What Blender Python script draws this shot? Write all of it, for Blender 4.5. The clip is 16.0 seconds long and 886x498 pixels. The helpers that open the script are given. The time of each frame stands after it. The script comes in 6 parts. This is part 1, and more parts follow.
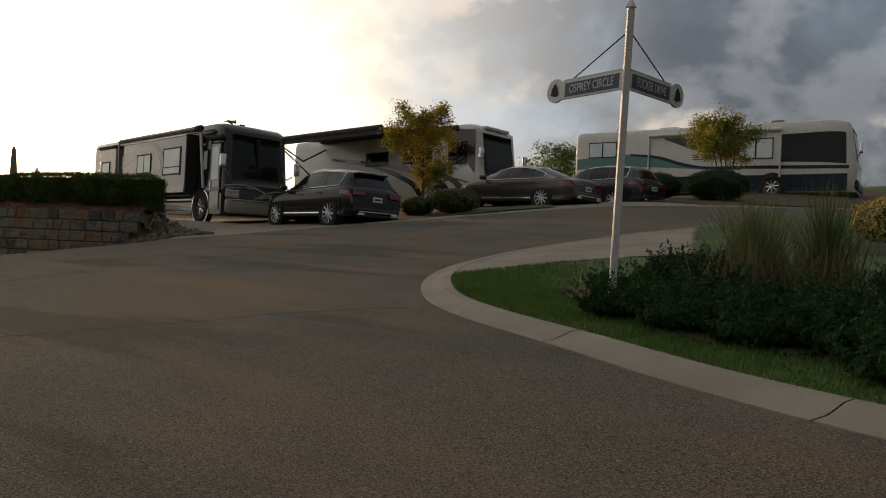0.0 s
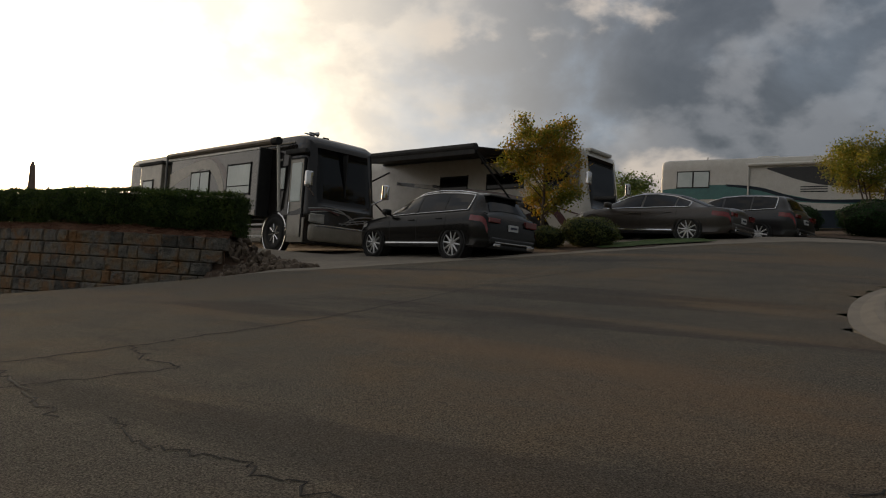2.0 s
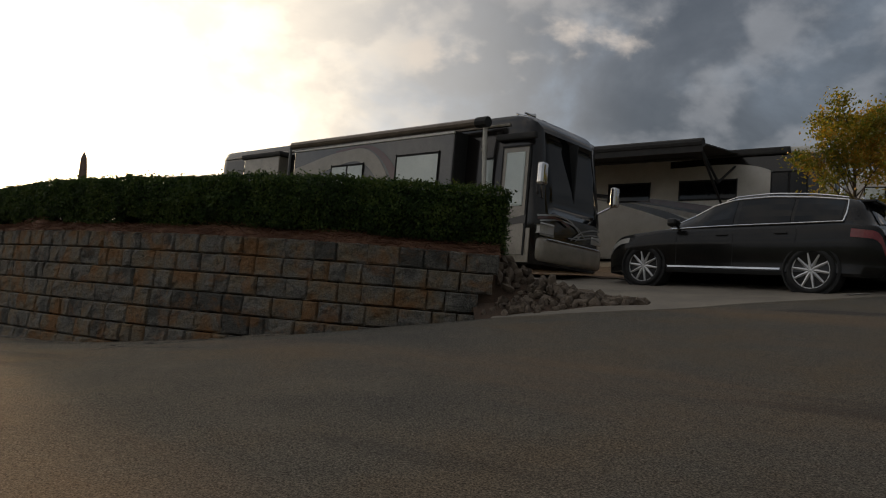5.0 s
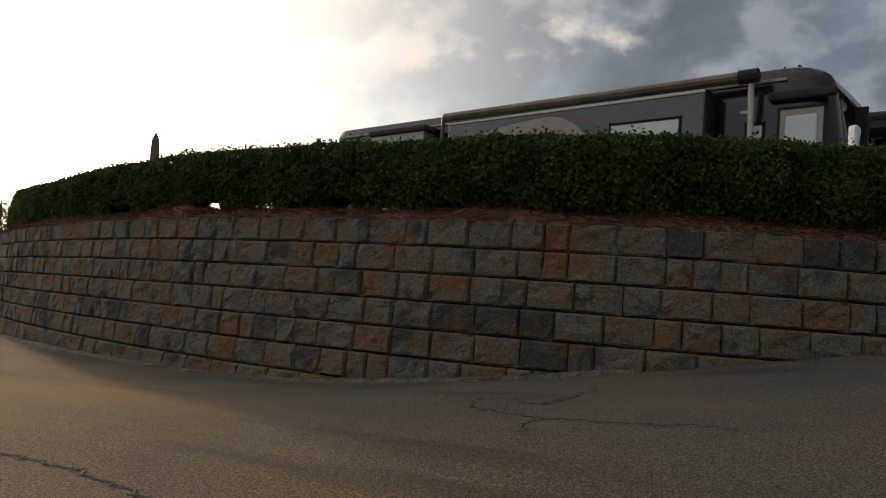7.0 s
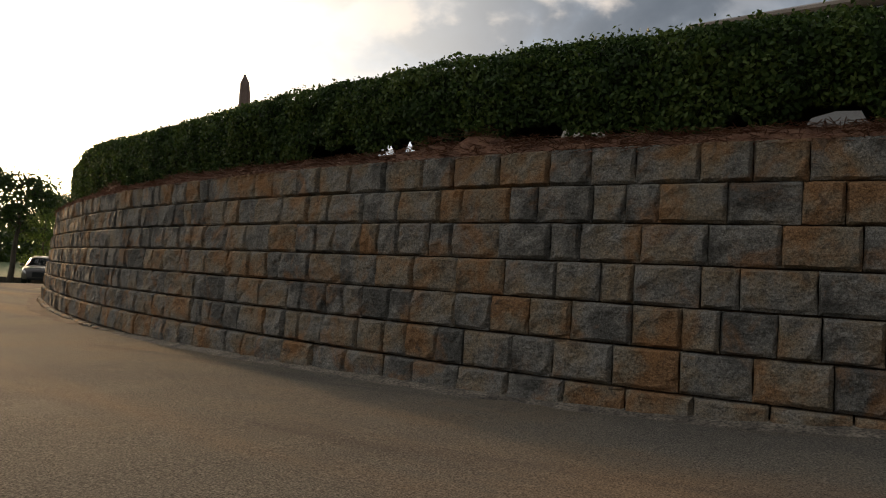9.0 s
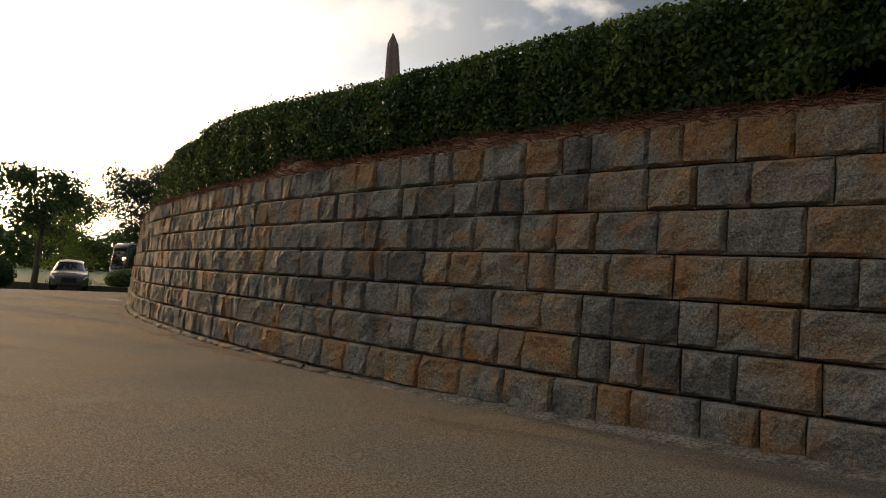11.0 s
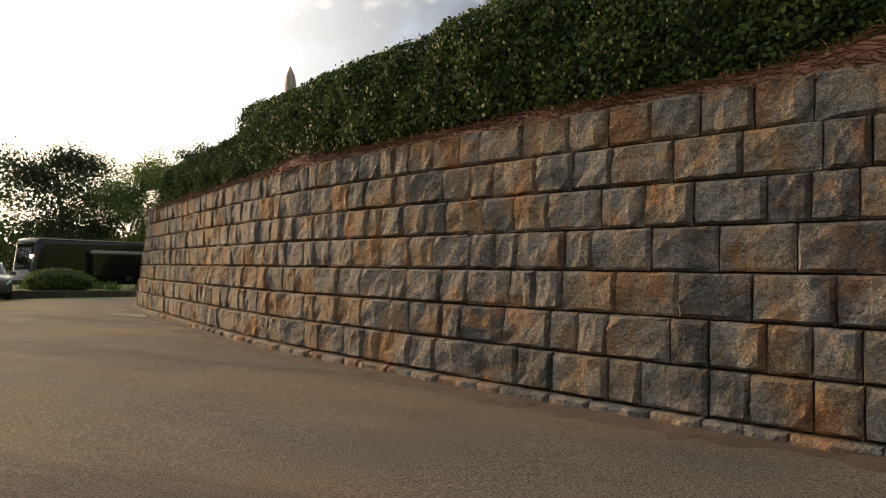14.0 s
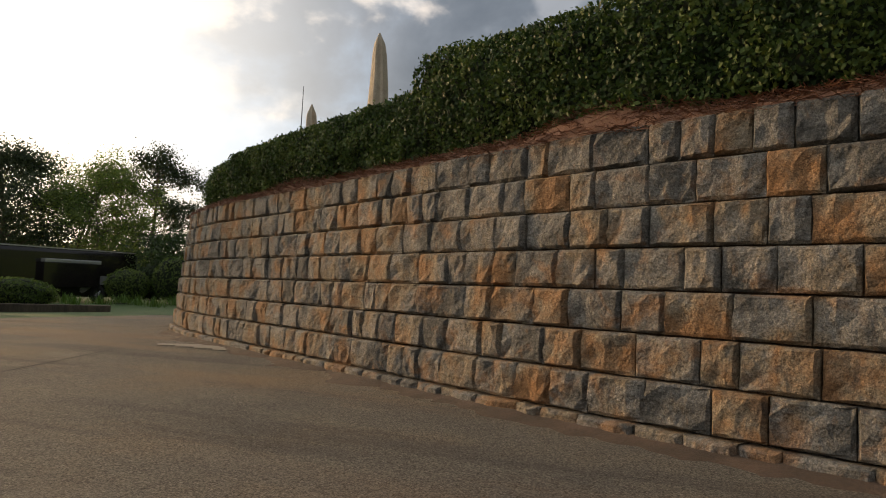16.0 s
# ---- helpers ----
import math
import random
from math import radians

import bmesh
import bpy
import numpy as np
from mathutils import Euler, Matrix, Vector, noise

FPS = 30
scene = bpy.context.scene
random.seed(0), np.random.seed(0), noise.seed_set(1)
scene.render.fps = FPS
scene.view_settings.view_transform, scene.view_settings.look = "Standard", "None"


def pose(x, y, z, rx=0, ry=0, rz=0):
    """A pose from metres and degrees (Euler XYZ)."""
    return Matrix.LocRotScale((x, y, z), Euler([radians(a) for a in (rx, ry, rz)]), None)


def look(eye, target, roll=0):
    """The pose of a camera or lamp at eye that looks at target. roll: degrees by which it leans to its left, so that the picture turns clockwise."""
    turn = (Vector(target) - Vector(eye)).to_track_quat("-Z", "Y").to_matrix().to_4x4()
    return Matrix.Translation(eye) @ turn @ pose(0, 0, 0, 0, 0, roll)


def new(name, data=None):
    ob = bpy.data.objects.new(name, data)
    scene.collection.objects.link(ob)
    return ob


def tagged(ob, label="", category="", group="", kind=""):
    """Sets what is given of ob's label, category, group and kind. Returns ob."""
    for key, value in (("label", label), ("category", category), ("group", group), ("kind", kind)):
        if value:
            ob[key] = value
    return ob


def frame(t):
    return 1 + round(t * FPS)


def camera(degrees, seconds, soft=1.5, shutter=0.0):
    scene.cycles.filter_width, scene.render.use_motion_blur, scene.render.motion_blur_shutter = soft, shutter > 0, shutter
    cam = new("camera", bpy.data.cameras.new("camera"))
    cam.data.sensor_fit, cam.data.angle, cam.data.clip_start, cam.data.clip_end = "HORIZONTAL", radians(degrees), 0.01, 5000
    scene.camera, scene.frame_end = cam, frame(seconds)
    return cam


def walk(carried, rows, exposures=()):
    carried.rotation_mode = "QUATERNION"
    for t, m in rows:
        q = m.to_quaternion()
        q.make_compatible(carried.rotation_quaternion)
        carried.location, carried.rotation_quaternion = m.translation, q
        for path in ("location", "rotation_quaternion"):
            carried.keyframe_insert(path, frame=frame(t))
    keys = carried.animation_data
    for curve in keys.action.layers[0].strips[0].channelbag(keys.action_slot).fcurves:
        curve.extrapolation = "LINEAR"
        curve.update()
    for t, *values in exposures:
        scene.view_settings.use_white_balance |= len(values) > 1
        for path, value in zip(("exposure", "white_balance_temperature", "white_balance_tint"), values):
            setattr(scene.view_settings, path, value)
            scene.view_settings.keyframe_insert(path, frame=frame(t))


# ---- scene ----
cam = camera(61.20, 16.0, soft=1.1)
PATH = [
    (0.0, pose(0.000, 0.000, 1.200, 90.68, -2.61, -0.00)),
    (0.5, pose(-0.985, 0.951, 1.193, 91.19, -2.90, -0.83)),
    (1.0, pose(-1.991, 1.922, 1.182, 91.69, -3.29, -1.29)),
    (1.5, pose(-2.972, 2.916, 1.188, 92.40, -3.50, -1.32)),
    (2.0, pose(-3.985, 3.923, 1.193, 93.25, -3.59, -1.48)),
    (2.5, pose(-5.001, 4.943, 1.200, 93.87, -3.43, -2.10)),
    (3.0, pose(-6.002, 5.976, 1.203, 94.21, -3.43, -2.67)),
    (3.5, pose(-6.996, 6.998, 1.205, 94.42, -3.68, -2.99)),
    (3.7, pose(-7.395, 7.407, 1.205, 94.57, -3.81, -3.07)),
    (5.8, pose(-11.464, 11.686, 1.160, 94.91, -5.08, -3.55)),
    (6.0, pose(-11.856, 12.071, 1.154, 94.87, -5.01, -3.62)),
    (6.5, pose(-12.839, 13.052, 1.135, 94.87, -4.79, -3.70)),
    (7.0, pose(-13.819, 14.053, 1.116, 94.69, -4.54, -3.68)),
    (7.5, pose(-14.856, 15.110, 1.095, 93.97, -4.34, -3.91)),
    (8.0, pose(-15.818, 16.135, 1.067, 93.19, -4.06, -4.07)),
    (8.5, pose(-16.792, 17.178, 1.037, 92.71, -3.62, -4.37)),
    (9.0, pose(-17.780, 18.242, 1.004, 92.29, -3.24, -4.55)),
    (9.5, pose(-18.724, 19.299, 0.975, 91.98, -3.09, -4.65)),
    (10.0, pose(-19.697, 20.366, 0.954, 91.93, -3.15, -4.61)),
    (10.2, pose(-20.081, 20.809, 0.945, 92.10, -3.36, -4.63)),
    (12.3, pose(-23.709, 24.786, 0.884, 92.83, -2.17, -7.04)),
    (12.5, pose(-24.043, 25.225, 0.885, 92.68, -1.90, -7.74)),
    (13.0, pose(-24.865, 26.328, 0.889, 92.10, -1.27, -9.75)),
    (13.5, pose(-25.628, 27.421, 0.893, 91.59, -0.88, -11.76)),
    (14.0, pose(-26.365, 28.522, 0.895, 91.53, -0.77, -13.39)),
    (14.5, pose(-27.066, 29.634, 0.887, 92.07, -1.09, -14.62)),
    (15.0, pose(-27.713, 30.718, 0.879, 92.64, -1.55, -15.69)),
    (15.5, pose(-28.362, 31.852, 0.875, 92.89, -1.93, -16.85)),
    (16.0, pose(-28.997, 33.026, 0.857, 93.03, -2.08, -18.15)),
]
walk(cam, PATH, [(0.0, 0.42, 7250, 12), (3.5, 0.1, 7150, 12), (6.5, 0.55, 7100, 12), (10.0, 0.8, 7200, 12), (12.5, 0.92, 7200, 12), (13.0, 1.02, 7200, 12), (14.0, 1.32, 7200, 12), (16.0, 1.05, 7200, 12)])


# ---------------------------------------------------------------- world, sun
SUN_AZ, SUN_EL = radians(33), radians(5.2)          # to the left of +y, above the horizon
SUN_DIR = Vector((-math.sin(SUN_AZ) * math.cos(SUN_EL), math.cos(SUN_AZ) * math.cos(SUN_EL), math.sin(SUN_EL)))
world = bpy.data.worlds.new("evening_sky")
scene.world = world
world.use_nodes = True
wn, wl = world.node_tree.nodes, world.node_tree.links
wn.clear()


def wnode(kind, **kw):
    n = wn.new(kind)
    for k, v in kw.items():
        if k in n.inputs:
            n.inputs[k].default_value = v
    return n


def wmath(op, a, b=None, clamp=False):
    n = wn.new("ShaderNodeMath")
    n.operation, n.use_clamp = op, clamp
    for i, v in enumerate((a, b)):
        if v is None:
            continue
        if isinstance(v, (int, float)):
            n.inputs[i].default_value = v
        else:
            wl.new(v, n.inputs[i])
    return n.outputs[0]


def wmix(f, a, b):
    n = wn.new("ShaderNodeMix")
    n.data_type = "RGBA"
    for s, v in ((0, f), (6, a), (7, b)):
        if isinstance(v, (int, float)):
            n.inputs[s].default_value = v
        elif isinstance(v, tuple):
            n.inputs[s].default_value = (*v, 1)
        else:
            wl.new(v, n.inputs[s])
    return n.outputs[2]


def wramp(v, lo, hi):
    n = wn.new("ShaderNodeMapRange")
    n.interpolation_type = "SMOOTHSTEP"
    wl.new(v, n.inputs[0])
    n.inputs[1].default_value, n.inputs[2].default_value = lo, hi
    return n.outputs[0]


tc = wn.new("ShaderNodeTexCoord")
sky = wn.new("ShaderNodeTexSky")
sky.sky_type, sky.sun_disc, sky.sun_elevation, sky.sun_rotation = "NISHITA", False, SUN_EL, -SUN_AZ
sky.dust_density = 2.0
mp = wn.new("ShaderNodeMapping")
mp.inputs["Scale"].default_value = (1, 1, 1.5)
wl.new(tc.outputs["Generated"], mp.inputs[0])
dot = wn.new("ShaderNodeVectorMath")
dot.operation = "DOT_PRODUCT"
wl.new(tc.outputs["Generated"], dot.inputs[0])
dot.inputs[1].default_value = SUN_DIR
sep = wn.new("ShaderNodeSeparateXYZ")
wl.new(tc.outputs["Generated"], sep.inputs[0])
big = wnode("ShaderNodeTexNoise", Scale=2.6, Detail=10.0, Roughness=0.55, Distortion=0.25)
wl.new(mp.outputs[0], big.inputs["Vector"])


def billow(shift):
    """Heaped cloud, sampled a little way towards the sun to tell lit flanks from shaded ones."""
    at = wn.new("ShaderNodeVectorMath")
    at.operation = "ADD"
    wl.new(mp.outputs[0], at.inputs[0])
    at.inputs[1].default_value = Vector((SUN_DIR.x, SUN_DIR.y, 0.9)).normalized() * shift
    n = wnode("ShaderNodeTexNoise", Scale=4.4, Detail=9.0, Roughness=0.52, Distortion=0.1)
    wl.new(at.outputs[0], n.inputs["Vector"])
    return n.outputs[0]


heap, heap_lit = billow(0.0), billow(0.055)
flank = wramp(wmath("SUBTRACT", heap, heap_lit), -0.06, 0.08)
near_sun = wmath("ADD", dot.outputs["Value"], wmath("MULTIPLY", wmath("SUBTRACT", big.outputs[0], 0.5), 0.20))
glow = wmath("MULTIPLY", wramp(near_sun, 0.80, 1.06), wmath("ADD", wmath("MULTIPLY", flank, 0.35), 0.65))
halo = wramp(near_sun, 0.64, 0.98)
east = wn.new("ShaderNodeVectorMath")
east.operation = "DOT_PRODUCT"
wl.new(tc.outputs["Generated"], east.inputs[0])
east.inputs[1].default_value = Vector((0.70, 0.70, 0.10)).normalized()
storm = wramp(wmath("ADD", east.outputs["Value"], wmath("MULTIPLY", wmath("SUBTRACT", big.outputs[0], 0.5), 0.55)), 0.60, 0.95)
fair = wmix(flank, (0.27, 0.305, 0.36), (0.47, 0.47, 0.475))
fair = wmix(wmath("MULTIPLY", wramp(big.outputs[0], 0.50, 0.36), 0.6), fair, (0.34, 0.46, 0.62))
dark = wmix(flank, (0.055, 0.070, 0.096), (0.135, 0.155, 0.19))
cloud = wmix(storm, fair, dark)
crest = wmath("MULTIPLY", wramp(heap, 0.58, 0.66), flank)
cloud = wmix(wmath("MULTIPLY", crest, 0.7), cloud, (0.55, 0.50, 0.46))
cloud = wmix(wmath("MULTIPLY", halo, 0.6), cloud, (0.60, 0.575, 0.53))
cloud = wmix(glow, cloud, (2.0, 1.8, 1.45))
cloud = wmix(wramp(dot.outputs["Value"], 0.955, 1.0), cloud, (9.0, 7.2, 4.8))
low = wramp(sep.outputs[2], 0.16, -0.02)
cloud = wmix(wmath("MULTIPLY", wmath("MULTIPLY", low, halo), 0.55), cloud, (0.95, 0.80, 0.60))
# away from the sun the overcast is heavier
behind = wramp(dot.outputs["Value"], 0.25, -0.60)
cloud = wmix(wmath("MULTIPLY", behind, 0.85), cloud, (0.075, 0.085, 0.10))
skyc = wn.new("ShaderNodeMix")
skyc.data_type, skyc.blend_type = "RGBA", "ADD"
skyc.inputs[0].default_value = 1
wl.new(cloud, skyc.inputs[6])
nis = wn.new("ShaderNodeVectorMath")
nis.operation = "SCALE"
nis.inputs[3].default_value = 0.012
wl.new(sky.outputs[0], nis.inputs[0])
wl.new(nis.outputs[0], skyc.inputs[7])
bgn = wn.new("ShaderNodeBackground")
bgn.inputs[1].default_value = 1.0
wl.new(skyc.outputs[2], bgn.inputs[0])
wout = wn.new("ShaderNodeOutputWorld")
wl.new(bgn.outputs[0], wout.inputs[0])

sun = new("sun", bpy.data.lights.new("sun", "SUN"))
sun.data.energy, sun.data.angle, sun.data.color = 1.6, radians(2.0), (1.0, 0.66, 0.36)
sun.matrix_world = look(SUN_DIR * 50, (0, 0, 0))


# ---------------------------------------------------------------- helpers
def mesh_ob(name, verts, faces, material=None, parent=None, label="", smooth=False):
    me = bpy.data.meshes.new(name)
    me.from_pydata([tuple(v) for v in verts], [], [tuple(f) for f in faces])
    if smooth:
        me.polygons.foreach_set("use_smooth", [True] * len(me.polygons))
    me.update()
    ob = new(name, me)
    if material:
        me.materials.append(material)
    if parent:
        ob.parent = parent
    if label:
        ob["label"] = label
    return ob


def part(name, bm, material, parent=None, label="", smooth=False):
    """Links a bmesh as one mesh object under a thing or a part."""
    me = bpy.data.meshes.new(name)
    bmesh.ops.recalc_face_normals(bm, faces=bm.faces)
    bm.to_mesh(me)
    bm.free()
    if smooth:
        me.polygons.foreach_set("use_smooth", [True] * len(me.polygons))
    ob = new(name, me)
    me.materials.append(material)
    if parent:
        ob.parent = parent
    if label:
        ob["label"] = label
    return ob


def box_bm(x0, x1, y0, y1, z0, z1, bevel=0.0, seg=2, bm=None):
    bm = bm or bmesh.new()
    r = bmesh.ops.create_cube(bm, size=1.0)
    for v in r["verts"]:
        v.co = Vector(((x0 + x1) / 2 + v.co.x * (x1 - x0), (y0 + y1) / 2 + v.co.y * (y1 - y0), (z0 + z1) / 2 + v.co.z * (z1 - z0)))
    if bevel:
        es = list({e for v in r["verts"] for e in v.link_edges})
        bmesh.ops.bevel(bm, geom=es, offset=bevel, segments=seg, affect="EDGES", profile=0.6)
    return bm


def rod_bm(a, b, r0, r1=None, seg=10, bm=None):
    bm = bm or bmesh.new()
    a, b = Vector(a), Vector(b)
    r1 = r0 if r1 is None else r1
    q = (b - a).to_track_quat("Z", "Y").to_matrix()
    rings = []
    for c, r in ((a, r0), (b, r1)):
        rings.append([bm.verts.new(c + q @ Vector((r * math.cos(2 * math.pi * i / seg), r * math.sin(2 * math.pi * i / seg), 0))) for i in range(seg)])
    for i in range(seg):
        j = (i + 1) % seg
        bm.faces.new((rings[0][i], rings[0][j], rings[1][j], rings[1][i]))
    bm.faces.new(list(reversed(rings[0])))
    bm.faces.new(rings[1])
    return bm


def lathe_bm(profile, axis="y", seg=28, bm=None, centre=(0, 0, 0), caps=True):
    """profile: (radius, along) pairs, turned about the axis."""
    bm = bm or bmesh.new()
    rings = []
    for r, t in profile:
        ring = []
        for i in range(seg):
            a = 2 * math.pi * i / seg
            c, s = r * math.cos(a), r * math.sin(a)
            p = (c, t, s) if axis == "y" else (c, s, t)
            ring.append(bm.verts.new(Vector(p) + Vector(centre)))
        rings.append(ring)
    for a, b in zip(rings, rings[1:]):
        for i in range(seg):
            j = (i + 1) % seg
            bm.faces.new((a[i], a[j], b[j], b[i]))
    if caps and profile[0][0] > 1e-4:
        bm.faces.new(rings[0])
    if caps and profile[-1][0] > 1e-4:
        bm.faces.new(rings[-1])
    return bm


def thing(name, m, label, category, group="", kind=""):
    e = new(name)
    e.matrix_world = m
    return tagged(e, label, category, group, kind)


def spline(ctrl, n):
    """Catmull-Rom curve through the control points, n samples a span."""
    c = [Vector(p) for p in ctrl]
    c = [2 * c[0] - c[1]] + c + [2 * c[-1] - c[-2]]
    out = []
    for i in range(1, len(c) - 2):
        for k in range(n):
            t = k / n
            p0, p1, p2, p3 = c[i - 1:i + 3]
            out.append(0.5 * (2 * p1 + (p2 - p0) * t + (2 * p0 - 5 * p1 + 4 * p2 - p3) * t * t + (3 * p1 - p0 - 3 * p2 + p3) * t ** 3))
    out.append(c[-2])
    return out


def smooth01(v, a, b):
    t = min(1, max(0, (v - a) / (b - a)))
    return t * t * (3 - 2 * t)


# ---------------------------------------------------------------- materials
def material(name, colours, rough=0.8, scale=4.0, bump=0.0, bump_scale=60.0, metal=0.0, spread=(0.35, 0.65), random_from=None,
             fine=None, coat=0.0, spec=0.5, translucent=0.0, stretch=(1, 1, 1), relief=0.02, gain=0.0, grit=0.55):
    """Two or three colours mixed by noise at world size, with fine grain and relief."""
    m = bpy.data.materials.new(name)
    m.use_nodes = True
    nt = m.node_tree
    n, l = nt.nodes, nt.links
    b = n["Principled BSDF"]
    b.inputs["Roughness"].default_value, b.inputs["Metallic"].default_value = rough, metal
    b.inputs["Coat Weight"].default_value = coat
    b.inputs["Coat Roughness"].default_value = 0.05
    b.inputs["Specular IOR Level"].default_value = spec
    geo = n.new("ShaderNodeNewGeometry")
    mpg = n.new("ShaderNodeMapping")
    mpg.inputs["Scale"].default_value = stretch
    l.new(geo.outputs["Position"], mpg.inputs[0])
    pos = mpg.outputs[0]

    def noise_of(sc, detail=6.0):
        t = n.new("ShaderNodeTexNoise")
        t.inputs["Scale"].default_value, t.inputs["Detail"].default_value, t.inputs["Roughness"].default_value = sc, detail, 0.62
        l.new(pos, t.inputs["Vector"])
        return t.outputs[0]

    src = noise_of(scale)
    if random_from:
        if random_from == "object":
            r = n.new("ShaderNodeObjectInfo").outputs["Random"]
        else:
            r = geo.outputs["Random Per Island"]
        mx = n.new("ShaderNodeMath")
        mx.operation = "MULTIPLY_ADD"
        l.new(r, mx.inputs[0])
        mx.inputs[1].default_value = 0.34
        ad = n.new("ShaderNodeMath")
        ad.operation = "MULTIPLY_ADD"
        l.new(src, ad.inputs[0])
        ad.inputs[1].default_value, ad.inputs[2].default_value = 1.5, -0.42
        l.new(ad.outputs[0], mx.inputs[2])
        src = mx.outputs[0]
    ramp = n.new("ShaderNodeValToRGB")
    el = ramp.color_ramp.elements
    lo, hi = spread
    for i, c in enumerate(colours):
        p = lo + (hi - lo) * i / max(1, len(colours) - 1)
        e = el[i] if i < 2 else el.new(p)
        e.position, e.color = p, (*c, 1)
    l.new(src, ramp.inputs[0])
    col = ramp.outputs[0]
    grain = noise_of(fine or bump_scale, 4.0)
    if gain:
        gr = n.new("ShaderNodeMapRange")
        gr.inputs[1].default_value, gr.inputs[2].default_value = 0.5 - 0.5 / gain, 0.5 + 0.5 / gain
        l.new(grain, gr.inputs[0])
        grain = gr.outputs[0]
    mg = n.new("ShaderNodeMix")
    mg.data_type, mg.blend_type = "RGBA", "OVERLAY"
    mg.inputs[0].default_value = grit
    l.new(col, mg.inputs[6])
    l.new(grain, mg.inputs[7])
    l.new(mg.outputs[2], b.inputs["Base Color"])
    if bump:
        bp = n.new("ShaderNodeBump")
        bp.inputs["Strength"].default_value = bump
        bp.inputs["Distance"].default_value = relief
        l.new(noise_of(bump_scale, 5.0), bp.inputs["Height"])
        l.new(bp.outputs[0], b.inputs["Normal"])
    if translucent:
        tr = n.new("ShaderNodeBsdfTranslucent")
        l.new(mg.outputs[2], tr.inputs[0])
        ms = n.new("ShaderNodeMixShader")
        ms.inputs[0].default_value = translucent
        l.new(b.outputs[0], ms.inputs[1])
        l.new(tr.outputs[0], ms.inputs[2])
        l.new(ms.outputs[0], n["Material Output"].inputs[0])
    return m


def block_material(name, random_from):
    """Split-faced concrete block: grey to buff, each block its own tone, with rust stains that run over parts of it and pitted patches."""
    m = material(name, [(0.085, 0.082, 0.073), (0.175, 0.165, 0.145), (0.190, 0.152, 0.105), (0.215, 0.120, 0.060)], rough=0.9, scale=1.6, bump=0.9,
                 bump_scale=15.0, spread=(0.30, 0.76), random_from=random_from, fine=55.0, spec=0.2, relief=0.06, gain=2.2, grit=0.5)
    n, l = m.node_tree.nodes, m.node_tree.links
    geo = [q for q in n if q.bl_idname == "ShaderNodeNewGeometry"][0]
    b = n["Principled BSDF"]
    col = b.inputs["Base Color"].links[0].from_socket

    def mask(sc, lo, hi, stretch):
        mp_ = n.new("ShaderNodeMapping")
        mp_.inputs["Scale"].default_value = stretch
        l.new(geo.outputs["Position"], mp_.inputs[0])
        t = n.new("ShaderNodeTexNoise")
        t.inputs["Scale"].default_value, t.inputs["Detail"].default_value, t.inputs["Roughness"].default_value = sc, 8.0, 0.6
        t.inputs["Distortion"].default_value = 0.6
        l.new(mp_.outputs[0], t.inputs["Vector"])
        r = n.new("ShaderNodeMapRange")
        r.interpolation_type = "SMOOTHSTEP"
        r.inputs[1].default_value, r.inputs[2].default_value = lo, hi
        l.new(t.outputs[0], r.inputs[0])
        return r.outputs[0]

    for sc, lo, hi, stretch, tint, amount in ((2.3, 0.50, 0.68, (1, 1, 1.2), (0.24, 0.12, 0.05), 0.7), (8.0, 0.56, 0.74, (1, 1, 0.6), (0.24, 0.13, 0.06), 0.45),
                                              (7.0, 0.56, 0.68, (1, 1, 1), (0.055, 0.053, 0.048), 0.55)):
        mx = n.new("ShaderNodeMix")
        mx.data_type = "RGBA"
        k = n.new("ShaderNodeMath")
        k.operation = "MULTIPLY"
        l.new(mask(sc, lo, hi, stretch), k.inputs[0])
        k.inputs[1].default_value = amount
        l.new(k.outputs[0], mx.inputs[0])
        l.new(col, mx.inputs[6])
        mx.inputs[7].default_value = (*tint, 1)
        col = mx.outputs[2]
    gr = n.new("ShaderNodeTexNoise")
    gr.inputs["Scale"].default_value, gr.inputs["Detail"].default_value = 130.0, 3.0
    l.new(geo.outputs["Position"], gr.inputs["Vector"])
    rg = n.new("ShaderNodeMapRange")
    rg.inputs[1].default_value, rg.inputs[2].default_value = 0.3, 0.7
    l.new(gr.outputs[0], rg.inputs[0])
    ov = n.new("ShaderNodeMix")
    ov.data_type, ov.blend_type = "RGBA", "OVERLAY"
    ov.inputs[0].default_value = 0.45
    l.new(col, ov.inputs[6])
    l.new(rg.outputs[0], ov.inputs[7])
    l.new(ov.outputs[2], b.inputs["Base Color"])
    return m


